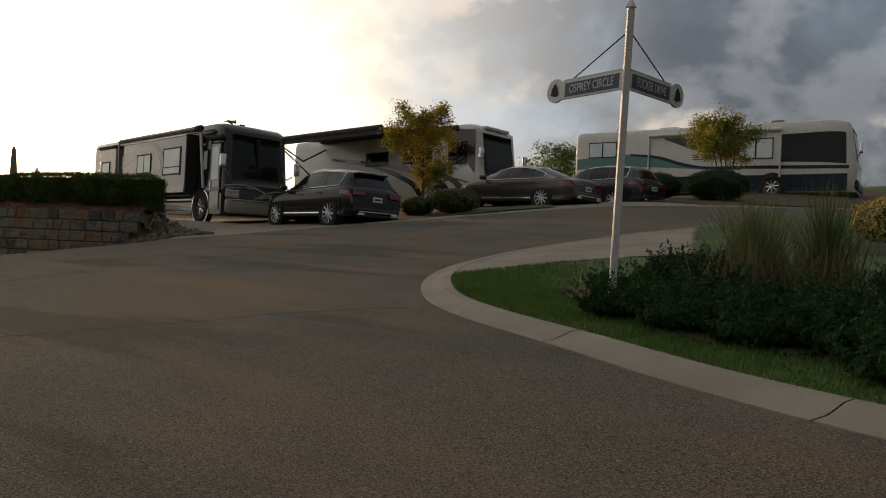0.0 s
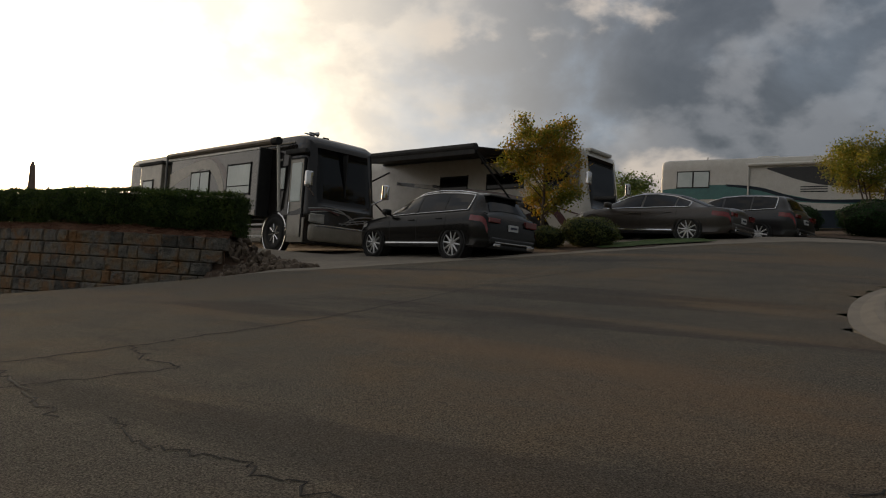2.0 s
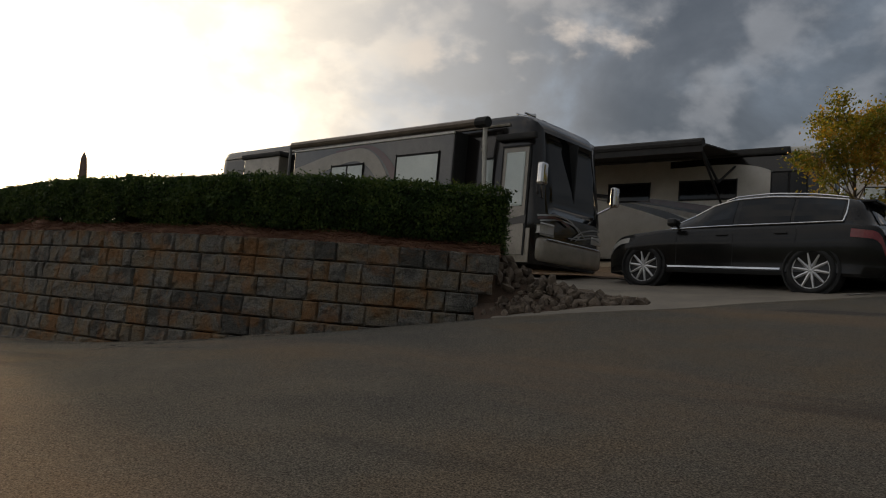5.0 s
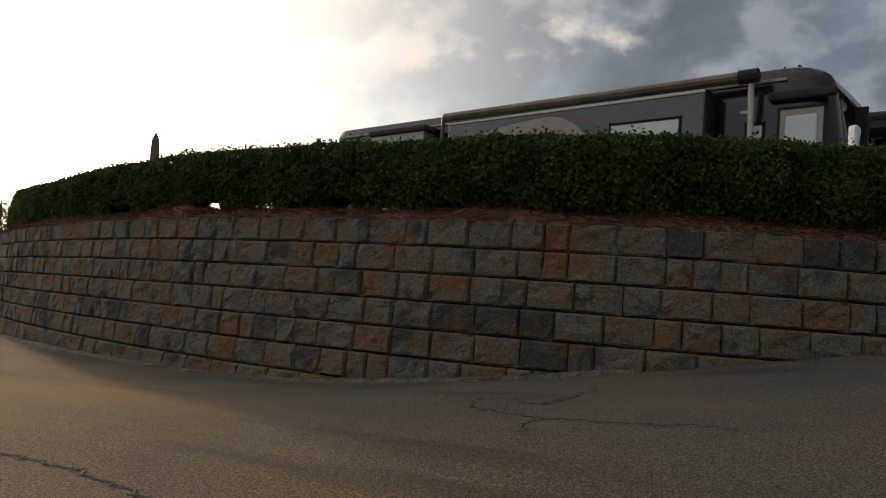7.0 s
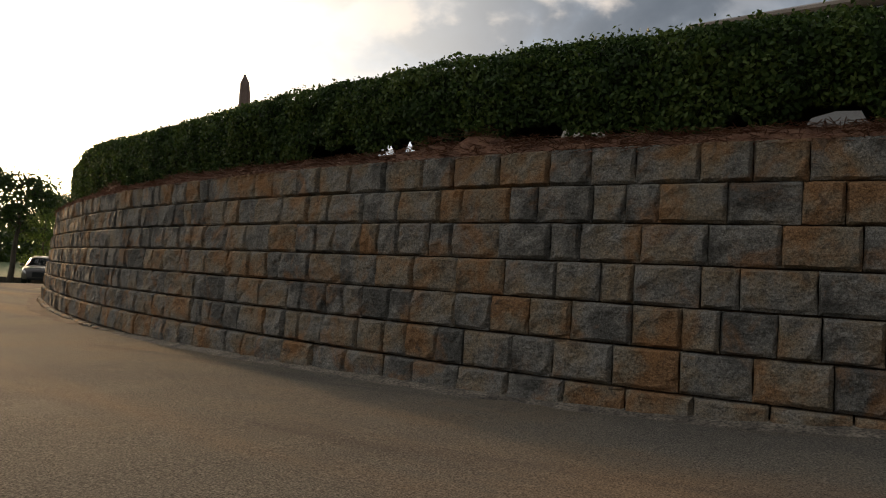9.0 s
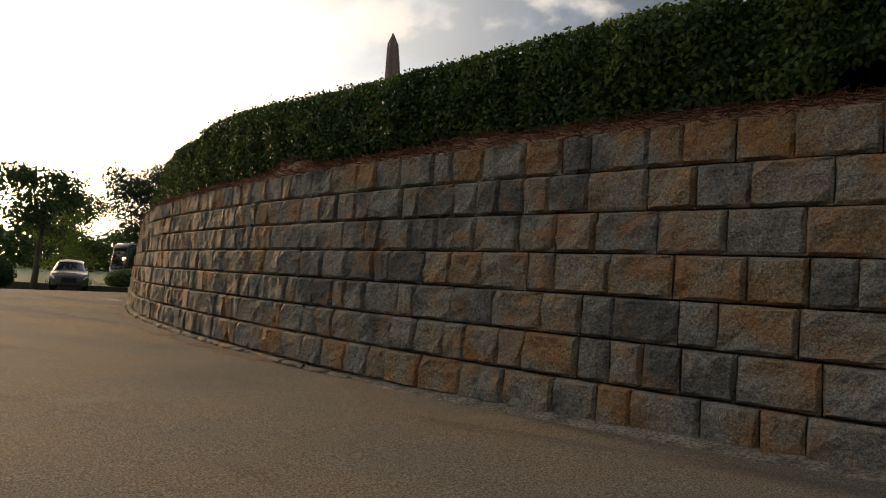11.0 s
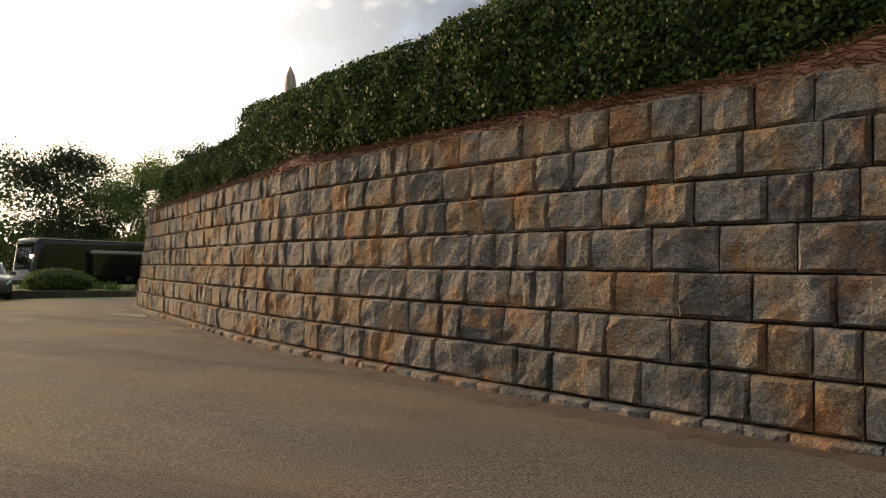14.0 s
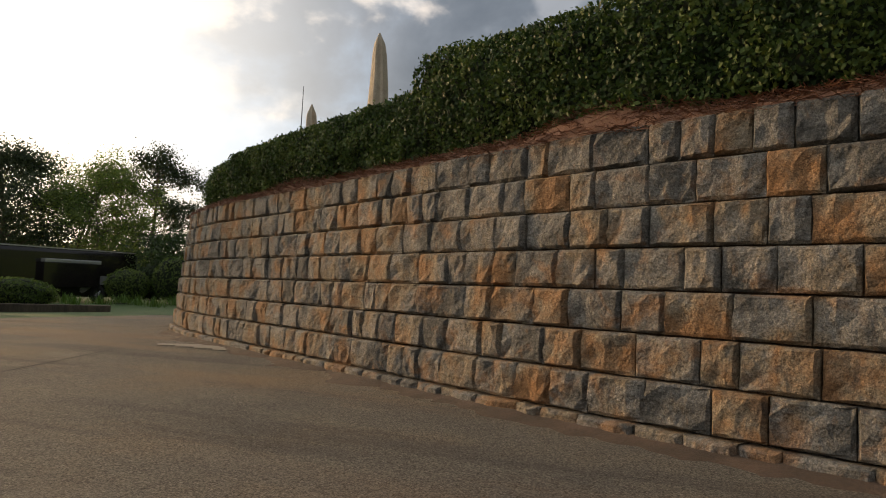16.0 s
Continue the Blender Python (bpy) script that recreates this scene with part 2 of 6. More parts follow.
def clay_and_sun_wash(m):
    """Reddish clay washed along the street in long streaks, with grazing sunlight's warmth painted into them, and pale
    tyre-worn bands beside them.
    """
    n, l = m.node_tree.nodes, m.node_tree.links
    geo = [q for q in n if q.bl_idname == "ShaderNodeNewGeometry"][0]
    b = n["Principled BSDF"]
    col = b.inputs["Base Color"].links[0].from_socket
    for turn, stretch, sc, lo, hi, tint, amount in ((45, (0.10, 0.55, 1), 1.0, 0.48, 0.72, (0.26, 0.165, 0.098), 0.5), (40, (0.12, 0.8, 1), 1.1, 0.55, 0.66, (0.060, 0.058, 0.055), 0.5),
                                                    (45, (0.7, 0.7, 1), 1.0, 0.60, 0.72, (0.20, 0.175, 0.145), 0.45)):
        mp_ = n.new("ShaderNodeMapping")
        mp_.inputs["Rotation"].default_value = (0, 0, radians(turn))
        l.new(geo.outputs["Position"], mp_.inputs[0])
        m2 = n.new("ShaderNodeMapping")
        m2.inputs["Scale"].default_value = stretch
        l.new(mp_.outputs[0], m2.inputs[0])
        t = n.new("ShaderNodeTexNoise")
        t.inputs["Scale"].default_value, t.inputs["Detail"].default_value, t.inputs["Roughness"].default_value = sc, 9.0, 0.58
        l.new(m2.outputs[0], t.inputs["Vector"])
        r = n.new("ShaderNodeMapRange")
        r.interpolation_type = "SMOOTHSTEP"
        r.inputs[1].default_value, r.inputs[2].default_value, r.inputs[4].default_value = lo, hi, amount
        l.new(t.outputs[0], r.inputs[0])
        mx = n.new("ShaderNodeMix")
        mx.data_type = "RGBA"
        l.new(r.outputs[0], mx.inputs[0])
        l.new(col, mx.inputs[6])
        mx.inputs[7].default_value = (*tint, 1)
        col = mx.outputs[2]
    gr = n.new("ShaderNodeTexNoise")
    gr.inputs["Scale"].default_value, gr.inputs["Detail"].default_value = 115.0, 3.0
    l.new(geo.outputs["Position"], gr.inputs["Vector"])
    rg = n.new("ShaderNodeMapRange")
    rg.inputs[1].default_value, rg.inputs[2].default_value = 0.34, 0.66
    l.new(gr.outputs[0], rg.inputs[0])
    ov = n.new("ShaderNodeMix")
    ov.data_type, ov.blend_type = "RGBA", "OVERLAY"
    ov.inputs[0].default_value = 0.5
    l.new(col, ov.inputs[6])
    l.new(rg.outputs[0], ov.inputs[7])
    l.new(ov.outputs[2], b.inputs["Base Color"])
    return m


M_ASPHALT = material("asphalt", [(0.118, 0.110, 0.096), (0.150, 0.134, 0.110), (0.178, 0.138, 0.096)], rough=0.95, scale=0.38, bump=1.0, bump_scale=75,
                     spread=(0.36, 0.66), fine=85, spec=0.12, relief=0.03, gain=3.0, grit=0.6)
clay_and_sun_wash(M_ASPHALT)
M_CONCRETE = material("concrete", [(0.17, 0.145, 0.115), (0.24, 0.205, 0.16)], rough=0.85, scale=1.3, bump=0.15, bump_scale=120, fine=160)
M_GRIT = material("washed_grit", [(0.06, 0.05, 0.04), (0.13, 0.11, 0.085), (0.19, 0.16, 0.125)], rough=0.95, scale=5, bump=0.8, bump_scale=60, fine=45, gain=3.0, grit=0.8)
M_CRACK = material("tar_crack", [(0.012, 0.011, 0.010), (0.02, 0.018, 0.016)], rough=0.9, scale=6)
M_GRASS = material("grass", [(0.022, 0.050, 0.008), (0.040, 0.080, 0.012), (0.060, 0.090, 0.018)], rough=0.9, scale=1.2, bump=0.6, bump_scale=50, fine=90)
M_BLADE = material("grass_blade", [(0.05, 0.11, 0.012), (0.085, 0.16, 0.02)], rough=0.7, scale=3, translucent=0.3)
M_SOIL = material("soil", [(0.05, 0.032, 0.02), (0.09, 0.055, 0.035)], rough=0.95, scale=3, bump=0.8, bump_scale=40)
M_STRAW = material("pine_straw", [(0.10, 0.042, 0.022), (0.17, 0.075, 0.04), (0.22, 0.11, 0.06)], rough=0.9, scale=5, bump=0.9, bump_scale=50)
M_BLOCK = block_material("wall_block", "object")
M_BLOCK_REST = block_material("wall_block_rest", "island")
M_GRAVEL = material("rubble", [(0.05, 0.036, 0.026), (0.10, 0.075, 0.055), (0.15, 0.115, 0.085)], rough=0.95, scale=3, bump=0.6, bump_scale=30, random_from="island")
# near-black green: shade between the leaves is put into this colour
M_HEDGE_SHADE = material("hedge_inner_shade", [(0.008, 0.014, 0.005), (0.018, 0.028, 0.008)], rough=1.0, scale=8)
M_HEDGE = material("hedge_leaf", [(0.022, 0.044, 0.010), (0.040, 0.075, 0.015), (0.080, 0.115, 0.024)], rough=0.6, spec=0.2, scale=2.5, spread=(0.3, 0.7), random_from="island", translucent=0.25)
M_BUSH = material("bush_leaf", [(0.05, 0.075, 0.015), (0.10, 0.125, 0.025), (0.14, 0.14, 0.03)], rough=0.6, scale=3, random_from="island", translucent=0.3)
M_DARK_BUSH = material("juniper_leaf", [(0.014, 0.038, 0.012), (0.028, 0.068, 0.02)], rough=0.75, spec=0.15, scale=3, random_from="island", translucent=0.2)
M_MAPLE = material("maple_leaf", [(0.13, 0.17, 0.02), (0.28, 0.24, 0.025), (0.42, 0.23, 0.02)], rough=0.6, scale=0.9, spread=(0.3, 0.7), random_from="island", translucent=0.45)
M_CRAPE = material("myrtle_leaf", [(0.11, 0.15, 0.018), (0.20, 0.21, 0.025), (0.30, 0.24, 0.03)], rough=0.6, scale=0.9, random_from="island", translucent=0.45)
M_TREE = material("tree_leaf", [(0.025, 0.05, 0.012), (0.055, 0.09, 0.02)], rough=0.6, scale=0.6, random_from="island", translucent=0.35)
M_TREE_LIGHT = material("spring_leaf", [(0.07, 0.12, 0.02), (0.14, 0.19, 0.04)], rough=0.6, scale=0.6, random_from="island", translucent=0.5)
M_PINE = material("pine_needle", [(0.02, 0.038, 0.014), (0.05, 0.07, 0.022)], rough=0.7, scale=0.8, random_from="island", translucent=0.2)
M_FLOWER = material("yellow_shrub_leaf", [(0.35, 0.22, 0.04), (0.5, 0.36, 0.10)], rough=0.6, scale=4, random_from="island", translucent=0.3)
M_TALLGRASS = material("fountain_grass", [(0.07, 0.10, 0.03), (0.15, 0.17, 0.06)], rough=0.7, scale=2, random_from="island", translucent=0.4)
M_DRYGRASS = material("dry_grass", [(0.12, 0.09, 0.05), (0.22, 0.17, 0.10)], rough=0.8, scale=3, random_from="island", translucent=0.3)
M_BARK = material("bark", [(0.05, 0.04, 0.03), (0.11, 0.085, 0.06)], rough=0.95, scale=5, bump=0.6, bump_scale=30, stretch=(1, 1, 0.3))
M_BLACK = material("black_rubber", [(0.012, 0.012, 0.012), (0.02, 0.02, 0.02)], rough=0.8, scale=8)
M_GLASS = material("dark_glass", [(0.005, 0.006, 0.007), (0.008, 0.009, 0.010)], rough=0.05, scale=2, spec=0.3)
# greenish tint, with the sky's reflection painted in as a pale base colour
M_GLASS_PALE = material("pale_reflection_glass", [(0.56, 0.62, 0.59), (0.66, 0.72, 0.68)], rough=0.08, scale=1.5, spec=0.8)
M_CHROME = material("chrome", [(0.65, 0.65, 0.66), (0.75, 0.75, 0.75)], rough=0.12, metal=1.0)
M_ALLOY = material("alloy", [(0.5, 0.5, 0.5), (0.6, 0.6, 0.6)], rough=0.35, metal=0.7)
M_SUV = material("grey_metallic_paint", [(0.013, 0.0125, 0.012), (0.017, 0.016, 0.015)], rough=0.22, metal=0.2, coat=0.25, spec=0.2)
M_SEDAN = material("taupe_metallic_paint", [(0.050, 0.042, 0.036), (0.060, 0.050, 0.043)], rough=0.3, metal=0.3, coat=0.3)
M_CHARCOAL = material("charcoal_paint", [(0.018, 0.018, 0.019), (0.024, 0.024, 0.025)], rough=0.3, metal=0.3, coat=0.3)
M_RED = material("tail_lamp_red", [(0.16, 0.012, 0.012), (0.22, 0.02, 0.02)], rough=0.15, coat=0.6)
M_LAMP = material("clear_lamp", [(0.40, 0.38, 0.34), (0.55, 0.53, 0.5)], rough=0.15, coat=0.6)
M_PLATE = material("number_plate", [(0.55, 0.56, 0.56), (0.62, 0.62, 0.62)], rough=0.5)
M_COACH_DARK = material("dark_brown_gelcoat", [(0.012, 0.010, 0.0095), (0.018, 0.015, 0.014)], rough=0.16, coat=0.35, spec=0.4)
M_COACH_GREY = material("grey_gelcoat", [(0.050, 0.048, 0.046), (0.065, 0.062, 0.058)], rough=0.14, coat=0.8)
M_COACH_TAN = material("tan_gelcoat", [(0.26, 0.23, 0.185), (0.32, 0.285, 0.23)], rough=0.25, coat=0.5)
M_COACH_MAROON = material("maroon_stripe", [(0.075, 0.03, 0.03), (0.09, 0.035, 0.035)], rough=0.25, coat=0.6)
M_COACH_WHITE = material("white_gelcoat", [(0.55, 0.52, 0.46), (0.62, 0.59, 0.53)], rough=0.35, coat=0.5)
M_TEAL = material("teal_stripe", [(0.03, 0.14, 0.13), (0.04, 0.18, 0.16)], rough=0.3, coat=0.5)
M_NAVY = material("navy_stripe", [(0.006, 0.015, 0.026), (0.010, 0.02, 0.034)], rough=0.35, coat=0.1, spec=0.25)
M_SILVER = material("silver_stripe", [(0.36, 0.36, 0.36), (0.42, 0.42, 0.42)], rough=0.25, metal=0.4, coat=0.5)
M_ROLLER = material("bronze_awning_case", [(0.13, 0.10, 0.075), (0.19, 0.15, 0.115)], rough=0.35, metal=0.3, scale=3)
M_AWNING = material("awning_cloth", [(0.028, 0.027, 0.026), (0.045, 0.042, 0.04)], rough=0.85, scale=3)
M_BEIGE = material("beige_canvas", [(0.36, 0.30, 0.22), (0.48, 0.41, 0.31)], rough=0.9, scale=5, bump=0.3, bump_scale=60)
M_ROSE = material("faded_rose_canvas", [(0.20, 0.135, 0.11), (0.26, 0.18, 0.15)], rough=0.9, scale=5)
M_POST = material("painted_steel_post", [(0.42, 0.40, 0.37), (0.50, 0.48, 0.45)], rough=0.5, scale=6)
M_SIGN_BLUE = material("sign_navy", [(0.012, 0.018, 0.045), (0.016, 0.022, 0.055)], rough=0.4)
M_SIGN_WHITE = material("sign_white", [(0.50, 0.49, 0.46), (0.56, 0.55, 0.52)], rough=0.45)
M_STONE = material("pale_stone", [(0.16, 0.145, 0.125), (0.22, 0.20, 0.175)], rough=0.9, scale=6, bump=0.3, bump_scale=50)
M_HEADLIGHT = bpy.data.materials.new("lit_headlamp")
M_HEADLIGHT.use_nodes = True
M_HEADLIGHT.node_tree.nodes["Principled BSDF"].inputs["Emission Color"].default_value = (1, 0.62, 0.25, 1)
M_HEADLIGHT.node_tree.nodes["Principled BSDF"].inputs["Emission Strength"].default_value = 6.0

# ---------------------------------------------------------------- lie of the land
WALL_CTRL = [(-8.5, 20.75, 0), (-11, 20.95, 0), (-14, 22.2, 0), (-17, 24.35, 0), (-20, 27.46, 0), (-23, 31.58, 0), (-26, 37.21, 0), (-28, 42.95, 0),
             (-29.1, 46.6, 0), (-29.3, 49.6, 0), (-28.2, 52.6, 0), (-25.5, 55.0, 0)]
WALL_LINE = spline(WALL_CTRL, 24)
WALL_TOP, COURSE, BATTER = 2.1, 0.3, 0.115
Q = math.sqrt(0.5)
WALL_SN = sorted(((-p.x + p.y) * Q, (p.x + p.y) * Q) for p in WALL_LINE if p.y < 50)


def wall_n(s):
    return float(np.interp(s, [a for a, b in WALL_SN], [b for a, b in WALL_SN]))


WS, WN = np.array([a for a, b in WALL_SN]), np.array([b for a, b in WALL_SN])


def slope(n):
    if n < 0:
        return 0.06 * n if n > -5 else -0.3
    if n < 19.3:
        return 0.125 * n + 0.0012 * n * n
    return 2.86 + 0.12 * (min(n, 60) - 19.3)


def height(x, y, back=0.0):
    """Ground height: a street that falls towards the far end, with a bank rising to its right and a terrace behind the wall."""
    s, n = (-x + y) * Q, (x + y) * Q
    base = 0.16 - 0.26 * smooth01(s, 22, 43) - 0.72 * smooth01(s, 52, 84)
    bank = slope(n) * (0.70 + 0.16 * smooth01(s, 1, 6) + 0.14 * smooth01(s, 6, 14))
    natural = base + bank
    road = base + bank * (1 - smooth01(s, 18.5, 28.5))
    far = smooth01(s, 60, 75)
    if s < 19.0:
        z = natural
    else:
        nw = float(np.interp(s, WS, WN)) + max(0, s - WS[-1]) * 5
        k = smooth01(n - nw, 0.35 + back, 0.8 + back)
        terrace = max(natural, natural + (2.05 - natural) * smooth01(s, 20.5, 23.5))
        z = road + (terrace - road) * k
        if s > 52:
            z = road + (z - road) * (1 - smooth01(s, 62, 66))
    d = math.hypot(x + 10, y - 30)
    return z + (-0.9 - z) * smooth01(d, 90, 220)


def sheet(name, outline_test, xs, ys, lift, mat_, label="", kind="structure", category="", back=0.0):
    verts, index, faces = [], {}, []
    for i, x in enumerate(xs):
        for j, y in enumerate(ys):
            index[i, j] = len(verts)
            verts.append((x, y, height(x, y, back) + lift))
    for i in range(len(xs) - 1):
        for j in range(len(ys) - 1):
            if outline_test is None or outline_test((xs[i] + xs[i + 1]) / 2, (ys[j] + ys[j + 1]) / 2):
                faces.append((index[i, j], index[i + 1, j], index[i + 1, j + 1], index[i, j + 1]))
    ob = mesh_ob(name, verts, faces, mat_, smooth=True)
    return tagged(ob, label, category, "", kind)


def ribbon(name, line, offsets, mat_, lift=0.0, base=None, smooth=False):
    """A strip along a line: offsets are (sideways, up) pairs; heights follow the ground."""
    verts, faces = [], []
    k = len(offsets)
    for i, p in enumerate(line):
        a, b = line[max(0, i - 1)], line[min(len(line) - 1, i + 1)]
        t = (b - a).normalized()
        nrm = Vector((-t.y, t.x, 0))
        for o, u in offsets:
            q = p + nrm * o
            z0 = height(q.x, q.y) + lift if base is None else base
            verts.append((q.x, q.y, z0 + u))
    for i in range(len(line) - 1):
        for j in range(k - 1):
            faces.append((i * k + j, i * k + j + 1, (i + 1) * k + j + 1, (i + 1) * k + j))
    return mesh_ob(name, verts, faces, mat_, smooth=smooth)

# ---------------------------------------------------------------- ground, street, kerb, drives
def near_steps(lo, hi, step, far):
    inner = list(np.arange(lo, hi + 1e-6, step))
    out = [10, 25, 50, 100, 200, 400, 800, 1500]
    return [lo - d for d in reversed(out)] + inner + [hi + d for d in out]


KERB = spline([(7.5, -5.5, 0), (4.8, -1.0, 0), (2.9, 1.75, 0), (1.56, 3.94, 0), (0.89, 5.3, 0), (0.25, 6.5, 0), (-0.12, 7.53, 0), (-0.24, 8.71, 0), (-0.17, 9.82, 0),
               (0.16, 11.08, 0), (1.11, 12.73, 0), (2.28, 14.09, 0), (4.18, 15.68, 0), (6.6, 16.9, 0), (10.5, 18.2, 0), (18, 20.0, 0)], 10)
GUTTER = spline([(-8.6, 20.55, 0), (-6.63, 20.2, 0), (-4.84, 20.8, 0), (-2, 21.4, 0), (0.65, 21.94, 0), (4, 22.4, 0), (7.6, 22.8, 0), (13.7, 23.4, 0), (24, 24.6, 0)], 10)


def left_of(line, x, y):
    """Signed distance from a line of points; positive to its left."""
    best, sign = 1e9, 1
    for a, b in zip(line, line[1:]):
        ab = b - a
        t = max(0, min(1, ((x - a.x) * ab.x + (y - a.y) * ab.y) / (ab.x ** 2 + ab.y ** 2)))
        dx, dy = x - a.x - ab.x * t, y - a.y - ab.y * t
        d = dx * dx + dy * dy
        if d < best:
            best, sign = d, 1 if ab.x * dy - ab.y * dx > 0 else -1
    return sign * math.sqrt(best)


gx = near_steps(-60, 40, 1.0, 0)
gy = near_steps(-20, 110, 1.0, 0)
sheet("ground", None, gx, gy, -0.12, M_GRASS, "grass and leaf litter over gently sloping ground", category="ground", back=2.2)


def on_street(x, y):
    s, n = (-x + y) * Q, (x + y) * Q
    if s > 62 or n < -9 or x > 26 or y < -20:
        return False
    if left_of(KERB[::2], x, y) < -0.15:
        return False
    if s < 21.5 and left_of(GUTTER[::2], x, y) > 0.15:
        return False
    if s >= 21.5 and n > wall_n(s) + 1.1 and s < 56:
        return False
    return True


sheet("road", on_street, list(np.arange(-58, 26, 0.5)), list(np.arange(-20, 58, 0.5)), 0.0, M_ASPHALT, "worn asphalt street with reddish tint and cracks", category="road", back=2.2)
# rolled concrete kerb round the corner bed, in cast lengths with open joints
kerb = thing("kerb", Matrix(), "pale rolled concrete kerb round the corner bed", "kerb", kind="structure")
step = 14
for i in range(0, len(KERB) - 1, step):
    seg = KERB[i:i + step + 1]
    if len(seg) < 2:
        continue
    d = (seg[-1] - seg[-2]).normalized() * 0.012
    seg = seg[:-1] + [seg[-1] - d]
    ob = ribbon("kerb_stone", seg, [(0.0, -0.05), (0.0, 0.008), (-0.12, 0.012), (-0.20, 0.035), (-0.26, 0.055), (-0.345, 0.06), (-0.36, 0.0)], M_CONCRETE)
    ob.parent = kerb
gut = ribbon("gutter", GUTTER, [(0.16, 0.0), (0.15, 0.03), (-0.05, 0.022), (-0.28, 0.012), (-0.3, -0.03)], M_CONCRETE)
tagged(gut, "concrete gutter strip along the far side of the street", "gutter", kind="structure")


def in_bed(x, y):
    return left_of(KERB[::2], x, y) < -0.78 and x < 24 and y > -18


def lawn_drop(x, y):
    return 0.0


def apron(x, y):
    """Concrete drive that crosses the corner lawn."""
    return left_of(KERB[::2], x, y) < -0.3 and left_of(APRON, x, y) > 0 and x < 3.7 + (y - 11.2) * 0.35


APRON = [Vector(p) for p in ((-0.5, 9.2, 0), (0.4, 9.75, 0), (1.7, 10.6, 0), (3.2, 11.0, 0), (9, 13.0, 0))]
edge_v, edge_f = [], []
for i, p in enumerate(KERB):
    tdir = (KERB[min(len(KERB) - 1, i + 1)] - KERB[max(0, i - 1)]).normalized()
    for o in (0.34, 0.55, 0.80, 1.0):
        e = p + Vector((tdir.y, -tdir.x, 0)) * o
        edge_v.append((e.x, e.y, height(e.x, e.y) + 0.05))
for i in range(len(KERB) - 1):
    for j in range(3):
        a = i * 4 + j
        edge_f.append((a, a + 1, a + 5, a + 4))
tagged(mesh_ob("lawn_edge", edge_v, edge_f, M_GRASS, smooth=True), "mown grass edge behind the kerb", "lawn", kind="structure")
sheet("lawn", in_bed, list(np.arange(-0.6, 24.1, 0.16)), list(np.arange(-6, 20, 0.16)), 0.045, M_GRASS, "mown lawn of the corner bed", category="lawn")
sheet("concrete_drive", apron, list(np.arange(-0.5, 7, 0.12)), list(np.arange(8.5, 17, 0.12)), 0.055, M_CONCRETE, "pale concrete drive across the corner lawn", category="drive")


def pad(x, y):
    s, n = (-x + y) * Q, (x + y) * Q
    return left_of(GUTTER[::2], x, y) > 0.1 and -7.3 - (y - 20) * 0.9 < x < -2.2 - (y - 21) * 0.95 + 1.0 and y < 45


sheet("concrete_pad", pad, list(np.arange(-30, 4, 0.25)), list(np.arange(19.5, 45, 0.25)), 0.01, M_CONCRETE, "pale concrete parking pad", category="drive")


def pad2(x, y):
    return left_of(GUTTER[::2], x, y) > 0.1 and 2.4 - (y - 22) * 0.95 < x < 9.6 - (y - 22) * 0.95 and y < 42


sheet("concrete_pad", pad2, list(np.arange(-16, 10, 0.3)), list(np.arange(21.5, 42, 0.3)), 0.01, M_CONCRETE, "pale concrete parking pad", category="drive")


def planting(x, y):
    return left_of(GUTTER[::2], x, y) > 0.12 and (-2.2 - (y - 21) * 0.95 + 1.0 < x < 2.4 - (y - 22) * 0.95 or 9.6 - (y - 22) * 0.95 < x < 22) and y < 45


sheet("planting_bed", planting, list(np.arange(-18, 22, 0.35)), list(np.arange(21, 45, 0.35)), 0.03, M_SOIL, "mulched bed between the parking pads", category="bed")


def verge(x, y):
    return 0.3 < left_of(GUTTER[::2], x, y) < 2.0 and (0.2 < x < 3.2 or x > 10)


sheet("grass_verge", verge, list(np.arange(0, 24, 0.3)), list(np.arange(21, 28, 0.3)), 0.06, M_GRASS, "strip of mown grass beside the street", category="lawn")

# cracks, sealed dark
rc = random.Random(4)


def crack(ctrl, width):
    pts = spline([(*p, 0) for p in ctrl], 12)
    pts = [p + Vector((rc.gauss(0, 0.025), rc.gauss(0, 0.025), 0)) for p in pts]
    ob = ribbon("road_crack", pts, [(-width, 0.004), (0.0, 0.006), (width, 0.004)], M_CRACK)
    tagged(ob, "dark crack in the asphalt", "crack", "cracks in the street", "structure")


crack([(-9.0, 9.2), (-8.2, 9.6), (-7.4, 10.0), (-6.6, 10.7), (-5.9, 11.4), (-5.0, 12.4), (-3.8, 14.2), (-2.5, 16.0), (-0.5, 17.6)], 0.014)
crack([(-14.5, 14.3), (-12.0, 13.0), (-9.6, 11.7), (-8.3, 10.7), (-7.4, 10.0), (-6.6, 9.0), (-6.0, 8.2)], 0.012)
crack([(-6.6, 10.75), (-6.2, 10.1), (-5.86, 9.64), (-6.8, 9.1), (-7.5, 8.6)], 0.009)
crack([(-5.68, 8.22), (-5.34, 7.72), (-4.91, 7.44), (-4.46, 7.03), (-4.03, 6.63), (-3.7, 6.28)], 0.007)
crack([(-3.7, 6.28), (-3.22, 6.43), (-2.51, 6.69), (-1.88, 6.93), (-1.29, 7.14), (-0.33, 7.23)], 0.007)
crack([(-17.2, 19.3), (-15.69, 17.96), (-15.29, 17.64), (-14.92, 17.31), (-14.5, 16.9)], 0.008)
crack([(-12.2, 19.9), (-12.57, 19.32), (-12.8, 19.17), (-12.97, 19.57), (-13.14, 19.58), (-13.24, 19.27), (-13.17, 19.02), (-12.88, 18.55)], 0.006)
